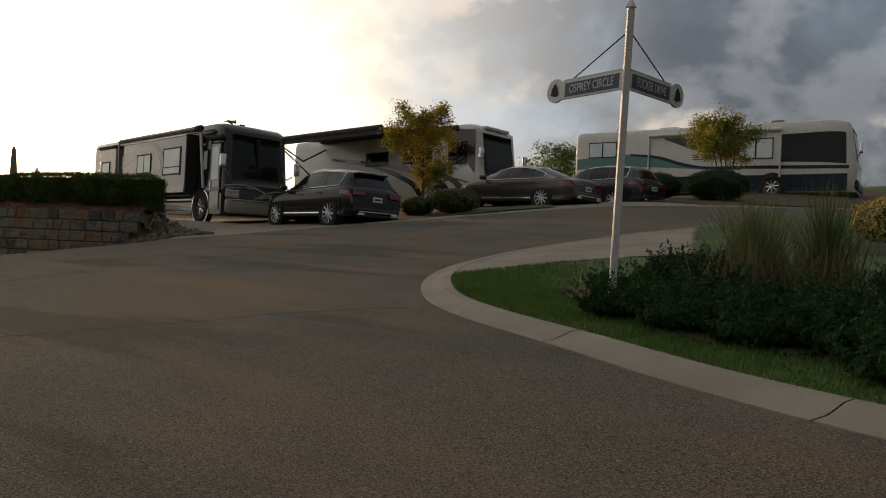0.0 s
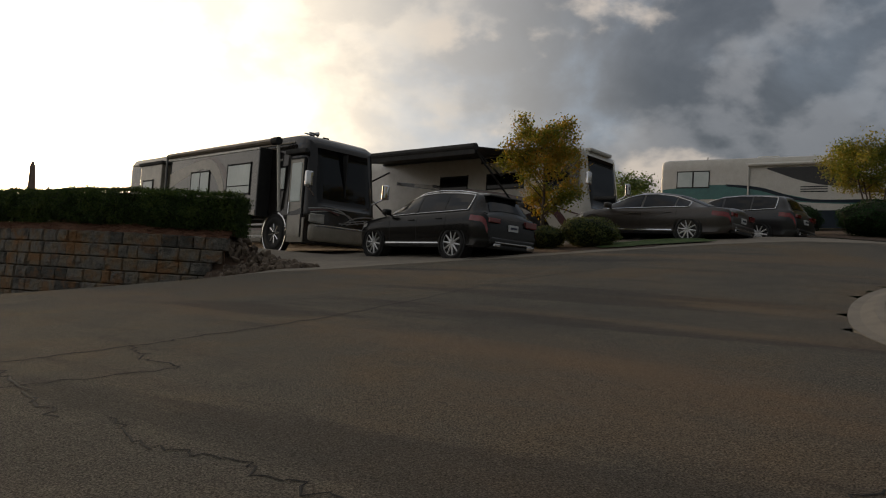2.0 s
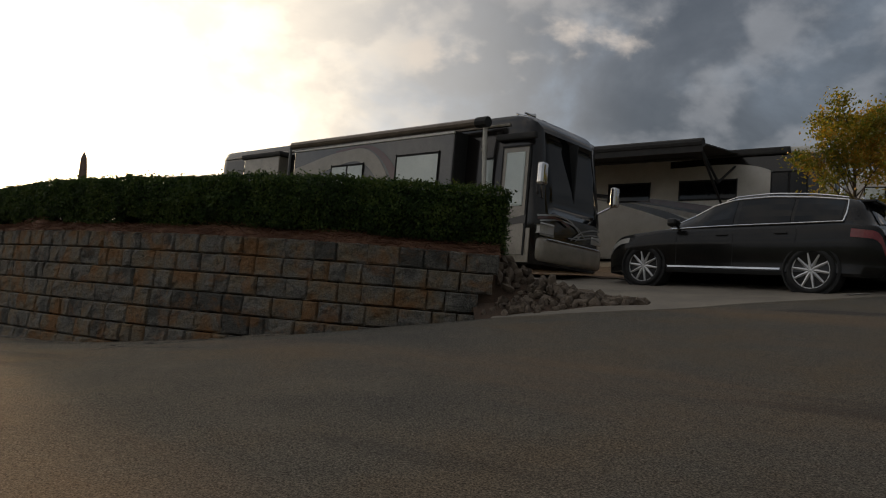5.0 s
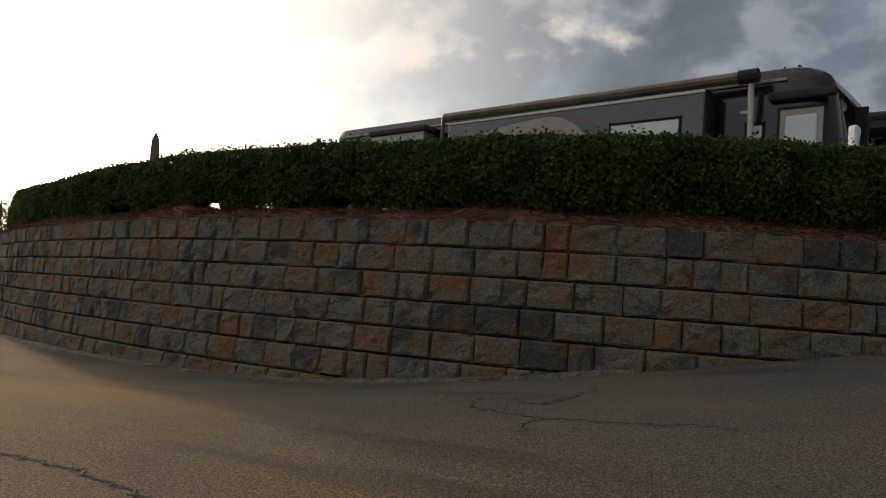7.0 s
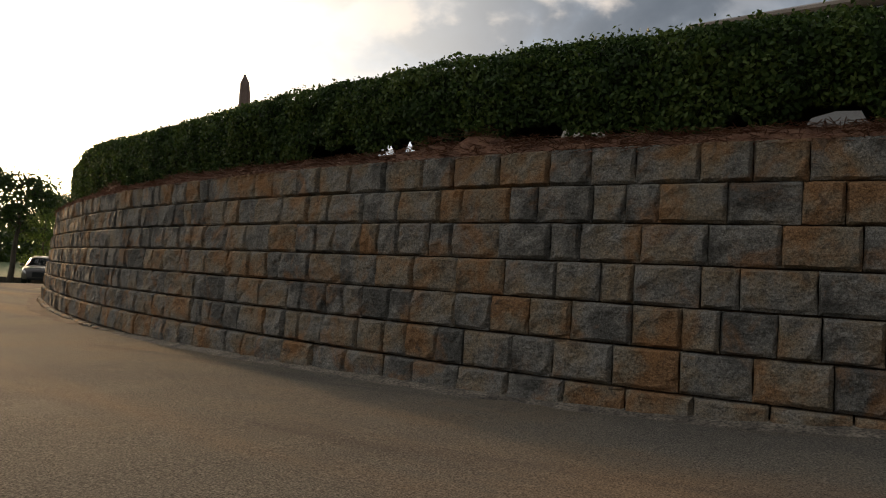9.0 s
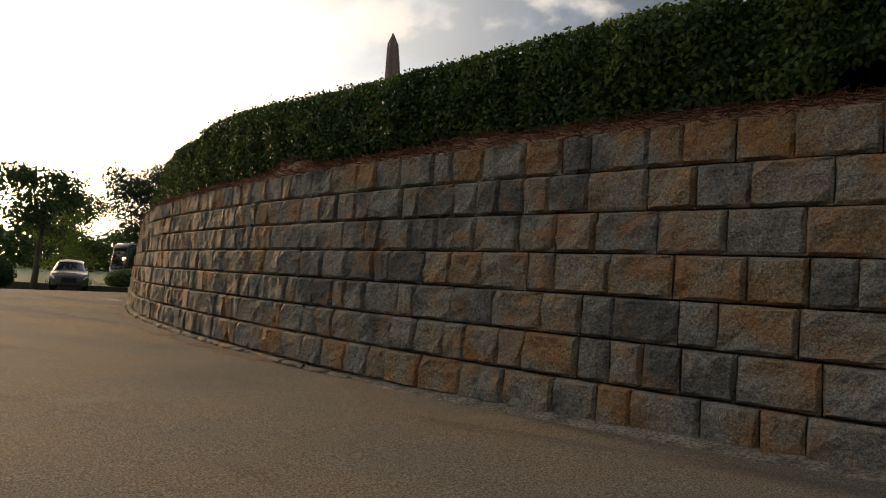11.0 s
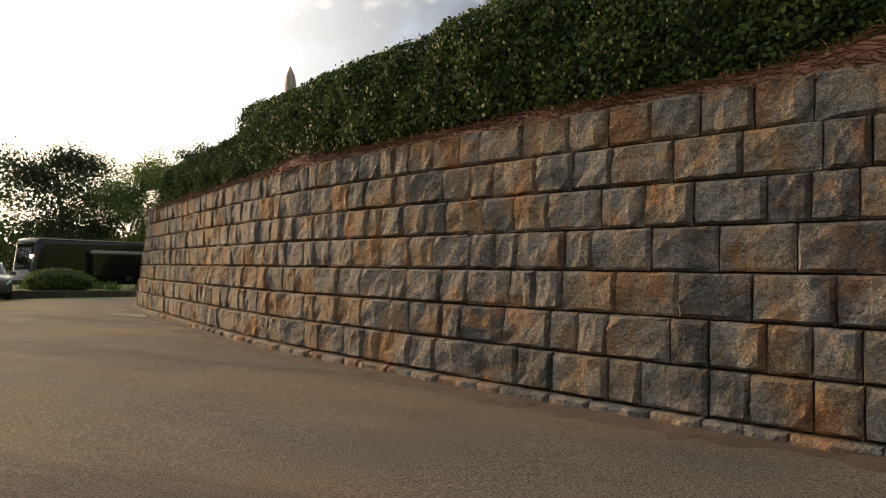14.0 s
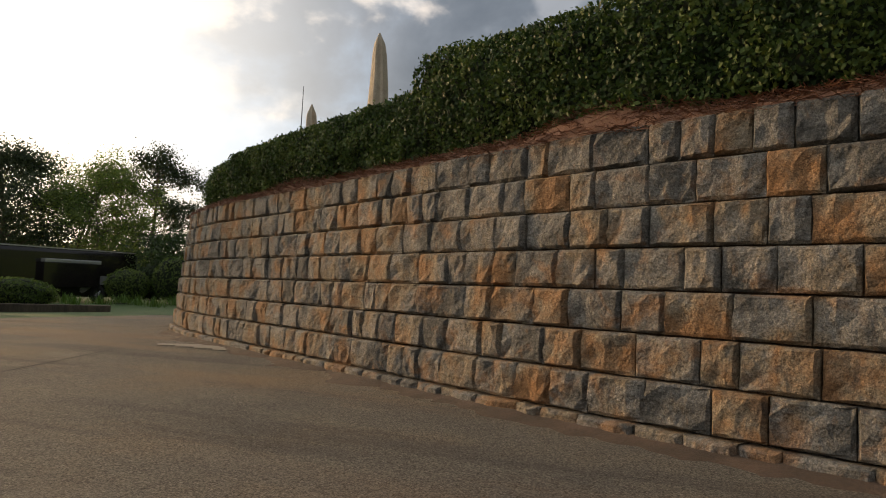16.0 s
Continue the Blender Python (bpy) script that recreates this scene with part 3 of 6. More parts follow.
crack([(-13.13, 18.14), (-12.88, 18.55), (-12.6, 18.35), (-12.35, 18.21), (-11.98, 17.97)], 0.005)
crack([(-27.0, 28.2), (-26.4, 27.4), (-25.9, 26.9), (-25.0, 25.6)], 0.012)
crack([(-30, 44), (-31, 40), (-31.6, 36), (-32, 33)], 0.010)
crack([(-33.5, 50), (-31, 49.2), (-29, 49.6)], 0.015)

# ---------------------------------------------------------------- retaining wall
rw = random.Random(11)
arc = [0.0]
for a, b in zip(WALL_LINE, WALL_LINE[1:]):
    arc.append(arc[-1] + (b - a).length)
ARC_LEN = arc[-1]
AX, AY = np.array([p.x for p in WALL_LINE]), np.array([p.y for p in WALL_LINE])


def wall_at(u, inward=0.0):
    """Point and outward normal of the wall's face line at arc length u."""
    x, y = np.interp(u, arc, AX), np.interp(u, arc, AY)
    x1, y1 = np.interp(min(ARC_LEN, u + 0.4), arc, AX), np.interp(min(ARC_LEN, u + 0.4), arc, AY)
    x0, y0 = np.interp(max(0, u - 0.4), arc, AX), np.interp(max(0, u - 0.4), arc, AY)
    t = Vector((x1 - x0, y1 - y0, 0)).normalized()
    out = Vector((-t.y, t.x, 0))
    return Vector((x, y, 0)) - out * inward, out, t


def block_geometry(w, seed, h=COURSE - 0.014, depth=0.26):
    """Split-faced block: front to -y, broken face with a few chipped planes, arrises worn round."""
    r = random.Random(seed)
    rim = 0.022
    xs = [-w / 2, -w / 2 + rim] + [-w / 2 + rim + (w - 2 * rim) * k / 4 for k in range(1, 4)] + [w / 2 - rim, w / 2]
    zs = [0, rim] + [rim + (h - 2 * rim) * k / 3 for k in range(1, 3)] + [h - rim, h]
    nx, nz = len(xs) - 1, len(zs) - 1
    tilt, nod, proud = r.uniform(-0.016, 0.016), r.uniform(-0.012, 0.012), r.uniform(-0.008, 0.010)
    o = Vector((r.uniform(0, 50), r.uniform(0, 50), seed))
    front = []
    for j, z in enumerate(zs):
        for i, x in enumerate(xs):
            u, v = x / w, z / h - 0.5
            if i in (0, nx) or j in (0, nz):
                front.append((x + (r.uniform(-0.004, 0.004) if i in (0, nx) else 0), 0.004 * r.random(), z + (r.uniform(-0.003, 0.003) if j in (0, nz) else 0)))
                continue
            y = -0.036 + proud + tilt * u * 2 + nod * v * 2 + 0.024 * noise.noise(o + Vector((x * 7, z * 7, 0))) + 0.016 * noise.noise(o + Vector((x * 16, z * 16, 5)))
            if i in (1, nx - 1) and j in (1, nz - 1):
                y += 0.012
            front.append((x + r.uniform(-0.007, 0.007), y, z + r.uniform(-0.007, 0.007)))
    verts = list(front)
    faces = [(j * (nx + 1) + i, j * (nx + 1) + i + 1, (j + 1) * (nx + 1) + i + 1, (j + 1) * (nx + 1) + i) for j in range(nz) for i in range(nx)]
    ring = [i for i in range(nx + 1)] + [(j + 1) * (nx + 1) - 1 for j in range(1, nz + 1)] + [nz * (nx + 1) + i for i in range(nx - 1, -1, -1)] + [j * (nx + 1) for j in range(nz - 1, 0, -1)]
    base = len(verts)
    for k in ring:
        verts.append((verts[k][0], depth, verts[k][2]))
    m = len(ring)
    for k in range(m):
        a, b = ring[k], ring[(k + 1) % m]
        faces.append((b, a, base + k, base + (k + 1) % m))
    return verts, faces


WIDTHS = (0.25, 0.35, 0.47)
BLOCKS = {}
for wi, w in enumerate(WIDTHS):
    for sd in range(9):
        v, f = block_geometry(w, wi * 50 + sd)
        me = bpy.data.meshes.new("wall_block")
        me.from_pydata(v, [], f)
        me.materials.append(M_BLOCK)
        BLOCKS[wi, sd] = (me, v, f)
wall = thing("retaining_wall", Matrix(), "tall curved retaining wall of split-faced grey and rust concrete blocks", "wall", kind="structure")
placed = []
for c in range(-1, 7):
    u = rw.uniform(0, 0.3)
    while u < ARC_LEN - 0.4:
        wi = rw.choice((0, 0, 1, 1, 2, 2, 2))
        w = WIDTHS[wi]
        um = u + w / 2
        z = c * COURSE
        inw = z * BATTER + rw.uniform(-0.008, 0.008) - (0.035 if c < 0 else 0)
        p, out, t = wall_at(um, inw)
        if z + COURSE > height(p.x + out.x * 0.3, p.y + out.y * 0.3) - 0.05:
            placed.append((wi, rw.randrange(9), Matrix.Translation((p.x, p.y, z + 0.004)) @ Matrix.Rotation(math.atan2(-t.y, -t.x), 4, "Z") @ pose(0, 0, 0, rw.uniform(-0.6, 0.6), 0, rw.uniform(-0.8, 0.8)), um))
        u += w + 0.011
REST_V, REST_F, singles = [], [], 0
for wi, sd, m, um in placed:
    me, v, f = BLOCKS[wi, sd]
    if 20.5 < um < 31.5 and singles < 300:
        ob = new("wall_block", me)
        ob.parent = wall
        ob.matrix_basis = m
        singles += 1
    else:
        b0 = len(REST_V)
        REST_V += [m @ Vector(q) for q in v]
        REST_F += [tuple(b0 + k for k in q) for q in f]
rest = mesh_ob("wall_blocks", REST_V, REST_F, M_BLOCK_REST, wall)
rest["kind"] = "stuff"
# dark fill behind the joints
core_v, core_f = [], []
us = np.linspace(0.05, ARC_LEN - 0.05, 160)
for u in us:
    for z in (-0.5, WALL_TOP - 0.03):
        p, out, t = wall_at(u, max(z, 0) * BATTER + 0.035)
        core_v.append((p.x, p.y, z))
        core_v.append((p.x - out.x * 0.3, p.y - out.y * 0.3, z))
for i in range(len(us) - 1):
    a, b = i * 4, i * 4 + 4
    core_f += [(a, b, b + 2, a + 2), (a + 1, a + 3, b + 3, b + 1), (a + 2, b + 2, b + 3, a + 3)]
mesh_ob("wall_fill", core_v, core_f, M_SOIL, wall)


# ---------------------------------------------------------------- leaves
def leaf_cloud(name, points, normals, size, mat_, parent, rng, aspect=0.55, jitter=0.7, label="", kind=""):
    """One small folded leaf a point, turned about its normal."""
    n = len(points)
    P_, N_ = np.asarray(points, float), np.asarray(normals, float) + rng.normal(0, jitter, (n, 3))
    N_ /= np.linalg.norm(N_, axis=1)[:, None] + 1e-9
    A = np.cross(N_, rng.normal(0, 1, (n, 3)))
    A /= np.linalg.norm(A, axis=1)[:, None] + 1e-9
    B = np.cross(N_, A)
    L = (size * rng.uniform(0.6, 1.35, n))[:, None]
    W = L * aspect
    v = np.stack([P_ - A * L * 0.5, P_ + B * W * 0.5 + N_ * L * 0.08, P_ + A * L * 0.5, P_ - B * W * 0.5 + N_ * L * 0.08], 1).reshape(-1, 3)
    me = bpy.data.meshes.new(name)
    me.vertices.add(4 * n)
    me.vertices.foreach_set("co", v.ravel())
    me.loops.add(4 * n)
    me.loops.foreach_set("vertex_index", np.arange(4 * n))
    me.polygons.add(n)
    me.polygons.foreach_set("loop_start", np.arange(n) * 4)
    me.materials.append(mat_)
    me.update(calc_edges=True)
    me.validate()
    ob = new(name, me)
    if parent:
        ob.parent = parent
    if kind:
        ob["kind"] = kind
    return ob


RNG = np.random.default_rng(5)
HEDGE_U = np.array([0.0, 4, 8, 12, 16, 18, 19, 20, 21, 22.3, 24.3, 26, 27.3, 28.2, 29.0, 29.25, 31, 33, 36, 45])
HEDGE_Z = np.array([3.16, 3.16, 3.11, 3.14, 3.11, 3.16, 3.22, 3.30, 3.40, 3.44, 3.34, 3.36, 3.41, 3.44, 3.50, 3.14, 3.12, 3.10, 3.05, 3.0])


def hedge_gap(u):
    """Bare patches low in the hedge, where the light comes through between the stems."""
    if not 3.5 < u < 12.5:
        return 0.0
    return 0.15 * smooth01(noise.noise(Vector((u * 3.3, 2.2, 0.4))), 0.14, 0.40)


def hedge_point(u, v):
    """v runs 0 at the front foot, over the top, to 1 at the back foot."""
    top = float(np.interp(u, HEDGE_U, HEDGE_Z))
    gap = hedge_gap(u)
    foot = 2.26 + gap + 0.05 * noise.noise(Vector((u * 1.1, 0.3, 7)))
    lump = 0.10 * noise.noise(Vector((u * 0.9, v * 3.0, 1.7))) + 0.07 * noise.noise(Vector((u * 2.7, v * 7.0, 8.1))) + 0.05 * noise.noise(Vector((u * 6.5, v * 15.0, 3.3)))
    hgt = top - foot
    if v < 0.5:
        k = v / 0.5
        d, z, nrm = 0.62 - 0.10 * math.sin(k * 3.0) - lump, foot + hgt * k, (1, 0)
        if k > 0.85:
            d += (k - 0.85) * 0.8
    elif v < 0.85:
        k = (v - 0.5) / 0.35
        d, z, nrm = 0.74 + 0.88 * k, top + lump * 0.7 - 0.05 * (2 * k - 1) ** 2, (0, 1)
    else:
        k = (v - 0.85) / 0.15
        d, z, nrm = 1.7 + lump, top - (hgt - 1.3 * gap) * k, (-1, 0)
    p, out, t = wall_at(u, d)
    return Vector((p.x, p.y, z)), out * nrm[0] + Vector((0, 0, nrm[1]))


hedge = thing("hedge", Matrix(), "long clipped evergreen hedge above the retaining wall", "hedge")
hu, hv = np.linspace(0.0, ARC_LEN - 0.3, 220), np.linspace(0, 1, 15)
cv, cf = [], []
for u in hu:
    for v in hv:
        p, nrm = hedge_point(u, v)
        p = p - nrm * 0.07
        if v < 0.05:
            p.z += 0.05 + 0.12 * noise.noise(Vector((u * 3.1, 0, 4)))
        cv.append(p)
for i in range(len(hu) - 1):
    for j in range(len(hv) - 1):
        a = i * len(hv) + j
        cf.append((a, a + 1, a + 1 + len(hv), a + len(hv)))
# solid core drawn near-black in place of the shade inside the hedge
mesh_ob("branch_mass", cv, cf, M_HEDGE_SHADE, hedge)
# leaves: a fine table of the clipped surface, sampled at random
tab_u, tab_v = np.linspace(0, ARC_LEN - 0.3, 760), np.linspace(0, 0.8, 41)
tab = [[hedge_point(u, v) for v in tab_v] for u in tab_u]
tab_p = np.array([[tuple(q[0]) for q in row] for row in tab])
tab_n = np.array([[tuple(q[1]) for q in row] for row in tab])
n_leaf = 190000
fu = RNG.uniform(0, len(tab_u) - 1.001, n_leaf)
fv_ = np.where(RNG.random(n_leaf) < 0.72, RNG.uniform(0, 0.5, n_leaf), RNG.uniform(0.5, 0.8, n_leaf)) / 0.8 * (len(tab_v) - 1.001)
iu, iv = fu.astype(int), fv_.astype(int)
ku, kv = (fu - iu)[:, None], (fv_ - iv)[:, None]
pl = (tab_p[iu, iv] * (1 - ku) + tab_p[iu + 1, iv] * ku) * (1 - kv) + (tab_p[iu, iv + 1] * (1 - ku) + tab_p[iu + 1, iv + 1] * ku) * kv
nl = tab_n[iu, iv]
depth_ = RNG.normal(0.0, 0.038, n_leaf)
depth_ = np.where(fv_ / (len(tab_v) - 1) * 0.8 > 0.44, np.abs(depth_) * 1.2, depth_)
shoot = RNG.random(n_leaf) < 0.012
depth_ = np.where(shoot, np.abs(depth_) + RNG.uniform(0.02, 0.09, n_leaf), depth_)
pl = pl + nl * depth_[:, None]
end_p, end_t = wall_at(0, 1.05)[0], wall_at(0)[2]
end_o = wall_at(0)[1]
n_end = 3200
e_in, e_z, e_off = RNG.uniform(-0.55, 0.55, n_end), RNG.uniform(2.15, 3.14, n_end), np.abs(RNG.normal(0, 0.06, n_end))
end_pts = np.array(tuple(end_p)) + e_in[:, None] * np.array(tuple(end_o)) - e_off[:, None] * np.array(tuple(end_t))
end_pts[:, 2] = e_z
pl = np.concatenate([pl, end_pts])
nl = np.concatenate([nl, np.tile(-np.array(tuple(end_t)), (n_end, 1))])
leaf_cloud("leaves", pl, nl, 0.05, M_HEDGE, hedge, RNG, aspect=0.6, jitter=0.8)
# hedge end cap, in the core's shade-dark colour
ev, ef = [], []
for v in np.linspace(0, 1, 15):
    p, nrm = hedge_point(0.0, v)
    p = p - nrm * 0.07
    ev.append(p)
mesh_ob("branch_mass", ev, [tuple(range(len(ev)))], M_HEDGE_SHADE, hedge)

# pine straw between the wall's top and the hedge
sv, sf = [], []
prof = [(0.20, 2.06), (0.30, 2.13), (0.48, 2.20), (0.70, 2.27), (1.2, 2.3), (1.9, 2.2)]


def straw_lift(u, d):
    """Mulch heaped unevenly against the hedge's foot."""
    return 0.26 * max(0.0, noise.noise(Vector((u * 0.55, 9.1, 0)))) * smooth01(d, 0.26, 0.60) * (1 - smooth01(d, 0.7, 1.2)) * (0.3 if hedge_gap(u) > 0.02 else 1)


for u in hu:
    for d, z in prof:
        p, out, t = wall_at(u, d)
        sv.append((p.x, p.y, z + straw_lift(u, d) + 0.035 * noise.noise(Vector((p.x * 2.5, p.y * 2.5, d * 4)))))
for i in range(len(hu) - 1):
    for j in range(len(prof) - 1):
        a = i * len(prof) + j
        sf.append((a, a + 1, a + 1 + len(prof), a + len(prof)))
straw = mesh_ob("pine_straw", sv, sf, M_STRAW, smooth=True)
tagged(straw, "reddish brown pine straw mulch along the wall top", "mulch", kind="stuff")
nv, nf = [], []
rs = random.Random(3)
for k in range(17000):
    u = rs.uniform(0, 44.5)
    d = rs.uniform(0.16, 0.62)
    p, out, t = wall_at(u, d)
    z = float(np.interp(d, [a for a, b in prof], [b for a, b in prof])) + straw_lift(u, d) + rs.uniform(0.0, 0.05)
    a = rs.uniform(0, 6.28)
    dv = Vector((math.cos(a), math.sin(a), rs.uniform(-0.35, 0.35))) * rs.uniform(0.05, 0.11)
    w = Vector((-math.sin(a), math.cos(a), 0.5)) * 0.003
    c = Vector((p.x, p.y, z))
    b0 = len(nv)
    nv += [c - dv - w, c - dv + w, c + dv + w, c + dv - w]
    nf.append((b0, b0 + 1, b0 + 2, b0 + 3))
needles = mesh_ob("straw_needles", nv, nf, M_STRAW)
tagged(needles, "loose reddish pine needles along the wall top", "mulch", kind="stuff")

# dirt and grit along the wall's foot
def foot_strip(name, u0, u1, wide, mat_, label):
    v, f = [], []
    us_ = np.arange(u0, u1, 0.12)
    for u in us_:
        k = smooth01(u, u0, u0 + 2) * (1 - smooth01(u, u1 - 2, u1))
        w = wide * k * (0.65 + 0.6 * noise.noise(Vector((u * 1.3, 3.0, 0))) + 0.35 * noise.noise(Vector((u * 6, 1, 0))))
        for d in (0.05, -max(0.02, w) * 0.5, -max(0.03, w)):
            p, out, t = wall_at(u, d)
            v.append((p.x, p.y, height(p.x, p.y, 2.2) + (0.045 if d > 0 else 0.018 if d > -0.5 * w - 0.01 else -0.015)))
    for i in range(len(us_) - 1):
        for j in range(2):
            a = i * 3 + j
            f.append((a, a + 1, a + 4, a + 3))
    tagged(mesh_ob(name, v, f, mat_, smooth=True), label, "dirt", kind="stuff")


foot_strip("foot_dirt", 17.0, 38.0, 0.62, M_SOIL, "dark dirt and leaf litter along the wall foot")
foot_strip("foot_grit", 3.0, 17.5, 0.34, M_GRIT, "pale grit washed along the wall foot")
for k in range(3):
    ob = part("painted_mark", box_bm(-0.05, 0.05, -0.09, 0.09, 0.0, 0.004), M_SIGN_WHITE)
    ob.matrix_world = Matrix.Translation((-3.1 + 0.14 * k, 21.16 + 0.03 * k, height(-3.1 + 0.14 * k, 21.16 + 0.03 * k) + 0.026)) @ pose(0, 0, 0, 0, 0, 12)
    tagged(ob, "small white painted bar on the gutter", "road marking", "painted bars on the gutter")


# ---------------------------------------------------------------- vehicles
def place(x, y, z, hx, hy):
    """Pose with local x along the heading (hx, hy)."""
    return Matrix.Translation((x, y, z)) @ Matrix.Rotation(math.atan2(hy, hx), 4, "Z")


def wheel(parent, x, y, r, w, side, spokes=10, hub=M_ALLOY):
    t = new("wheel")
    t.parent = parent
    t.location = (x, y, r)
    s, k = side, (1.0 if r < 0.45 else 0.76)
    part("tyre", lathe_bm([(r * k * 0.76, -w / 2 * s), (r * 0.95, -w / 2 * s), (r, -w * 0.33 * s), (r, w * 0.33 * s), (r * 0.95, w / 2 * s), (r * k * 0.77, w / 2 * s), (r * k * 0.76, w * 0.2 * s)]), M_BLACK, t, smooth=True)
    bm = lathe_bm([(r * k * 0.785, w * 0.48 * s), (r * k * 0.76, w * 0.42 * s), (r * k * 0.73, w * 0.42 * s), (r * k * 0.71, w * 0.1 * s)], caps=False)
    for q in range(spokes):
        a = 2 * math.pi * q / spokes
        rod_bm((r * 0.1 * math.cos(a), w * 0.34 * s, r * 0.1 * math.sin(a)), (r * k * 0.74 * math.cos(a + 0.12), w * 0.42 * s, r * k * 0.74 * math.sin(a + 0.12)), r * 0.085, r * 0.05, 6, bm)
    lathe_bm([(r * 0.16, w * 0.30 * s), (r * 0.15, w * 0.42 * s), (0.0001, w * 0.44 * s)], bm=bm)
    part("rim", bm, hub, t)
    part("brake_disc", lathe_bm([(r * k * 0.7, w * 0.02 * s), (r * k * 0.7, w * 0.08 * s), (0.0001, w * 0.08 * s)]), M_BLACK, t)
    return t


def grid_faces(g, i0, i1, j0, j1):
    n = len(g[0])
    return [(i * n + j, (i + 1) * n + j, (i + 1) * n + j + 1, i * n + j + 1) for i in range(i0, i1) for j in range(j0, j1)]


def patch(name, g, i0, i1, j0, j1, mat_, parent, lift=0.008, shrink=0.95, label="", centre=None, shrink2=None):
    """A pane cut from a lofted surface: its own cells, drawn in a little and standing proud."""
    pts = [g[i][j] for i in range(i0, i1 + 1) for j in range(j0, j1 + 1)]
    c = sum(pts, Vector()) / len(pts)
    m = j1 - j0 + 1
    nrm = (g[i1][j0] - g[i0][j0]).cross(g[i0][j1] - g[i0][j0])
    nrm.normalize()
    if centre is not None and nrm.dot(c - centre) < 0:
        nrm.negate()
    v = []
    for p in pts:
        q = c + (p - c) * shrink
        v.append(q + nrm * lift)
    f = [(a * m + b, (a + 1) * m + b, (a + 1) * m + b + 1, a * m + b + 1) for a in range(i1 - i0) for b in range(m - 1)]
    v2 = [p - nrm * 0.02 for p in v]
    k = len(v)
    edge = [b for b in range(m)] + [a * m + m - 1 for a in range(1, i1 - i0 + 1)] + [(i1 - i0) * m + b for b in range(m - 2, -1, -1)] + [a * m for a in range(i1 - i0 - 1, 0, -1)]
    f += [(edge[q], edge[(q + 1) % len(edge)], k + edge[(q + 1) % len(edge)], k + edge[q]) for q in range(len(edge))]
    return mesh_ob(name, v + v2, f, mat_, parent, label, smooth=False)


SUV_SHAPE = dict(
    roof=((-2.55, 0.72), (-2.53, 0.92), (-2.47, 1.04), (-2.38, 1.16), (-2.16, 1.52), (-2.08, 1.615), (-1.9, 1.66), (-1.4, 1.715), (-0.7, 1.75), (-0.1, 1.72), (0.30, 1.615), (0.75, 1.37), (1.18, 1.14), (1.6, 1.085), (2.05, 0.99), (2.25, 0.90), (2.34, 0.80), (2.37, 0.70)),
    belt=((-2.55, 0.70), (-2.50, 0.98), (-2.40, 1.10), (-1.9, 1.15), (-1.2, 1.12), (0.0, 1.085), (1.18, 1.055), (2.05, 0.93), (2.28, 0.82), (2.37, 0.66)),
    sill=((-2.55, 0.42), (-2.45, 0.30), (-2.0, 0.30), (2.0, 0.29), (2.3, 0.26), (2.37, 0.34)), half=1.0, belt_half=0.925, roof_half=0.65, hood_half=0.80,
    panes=((0.98, -0.14), (-0.22, -1.10), (-1.16, -1.88)), screen=(0.32, 1.14), rear=(-2.36, -2.17), cowl=1.18, tail=-2.0, doors=(0.86, -0.18, -1.22))
SEDAN_SHAPE = dict(
    roof=((-2.64, 0.70), (-2.62, 0.90), (-2.54, 0.99), (-2.1, 1.015), (-1.95, 1.03), (-1.4, 1.24), (-0.95, 1.39), (-0.4, 1.46), (0.1, 1.45), (0.5, 1.37), (0.95, 1.17), (1.32, 0.985), (1.7, 0.93), (2.1, 0.83), (2.3, 0.72), (2.36, 0.60)),
    belt=((-2.64, 0.66), (-2.58, 0.90), (-2.1, 0.955), (-1.2, 0.95), (0.0, 0.915), (1.32, 0.90), (2.0, 0.79), (2.28, 0.69), (2.36, 0.56)),
    sill=((-2.64, 0.42), (-2.5, 0.28), (-2.1, 0.24), (2.0, 0.22), (2.3, 0.22), (2.36, 0.30)), half=0.95, belt_half=0.875, roof_half=0.59, hood_half=0.74,
    panes=((1.05, -0.02), (-0.09, -1.02), (-1.07, -1.42)), screen=(0.5, 1.28), rear=(-1.9, -1.05), cowl=1.32, tail=-1.9, doors=(0.98, -0.06, -1.12))


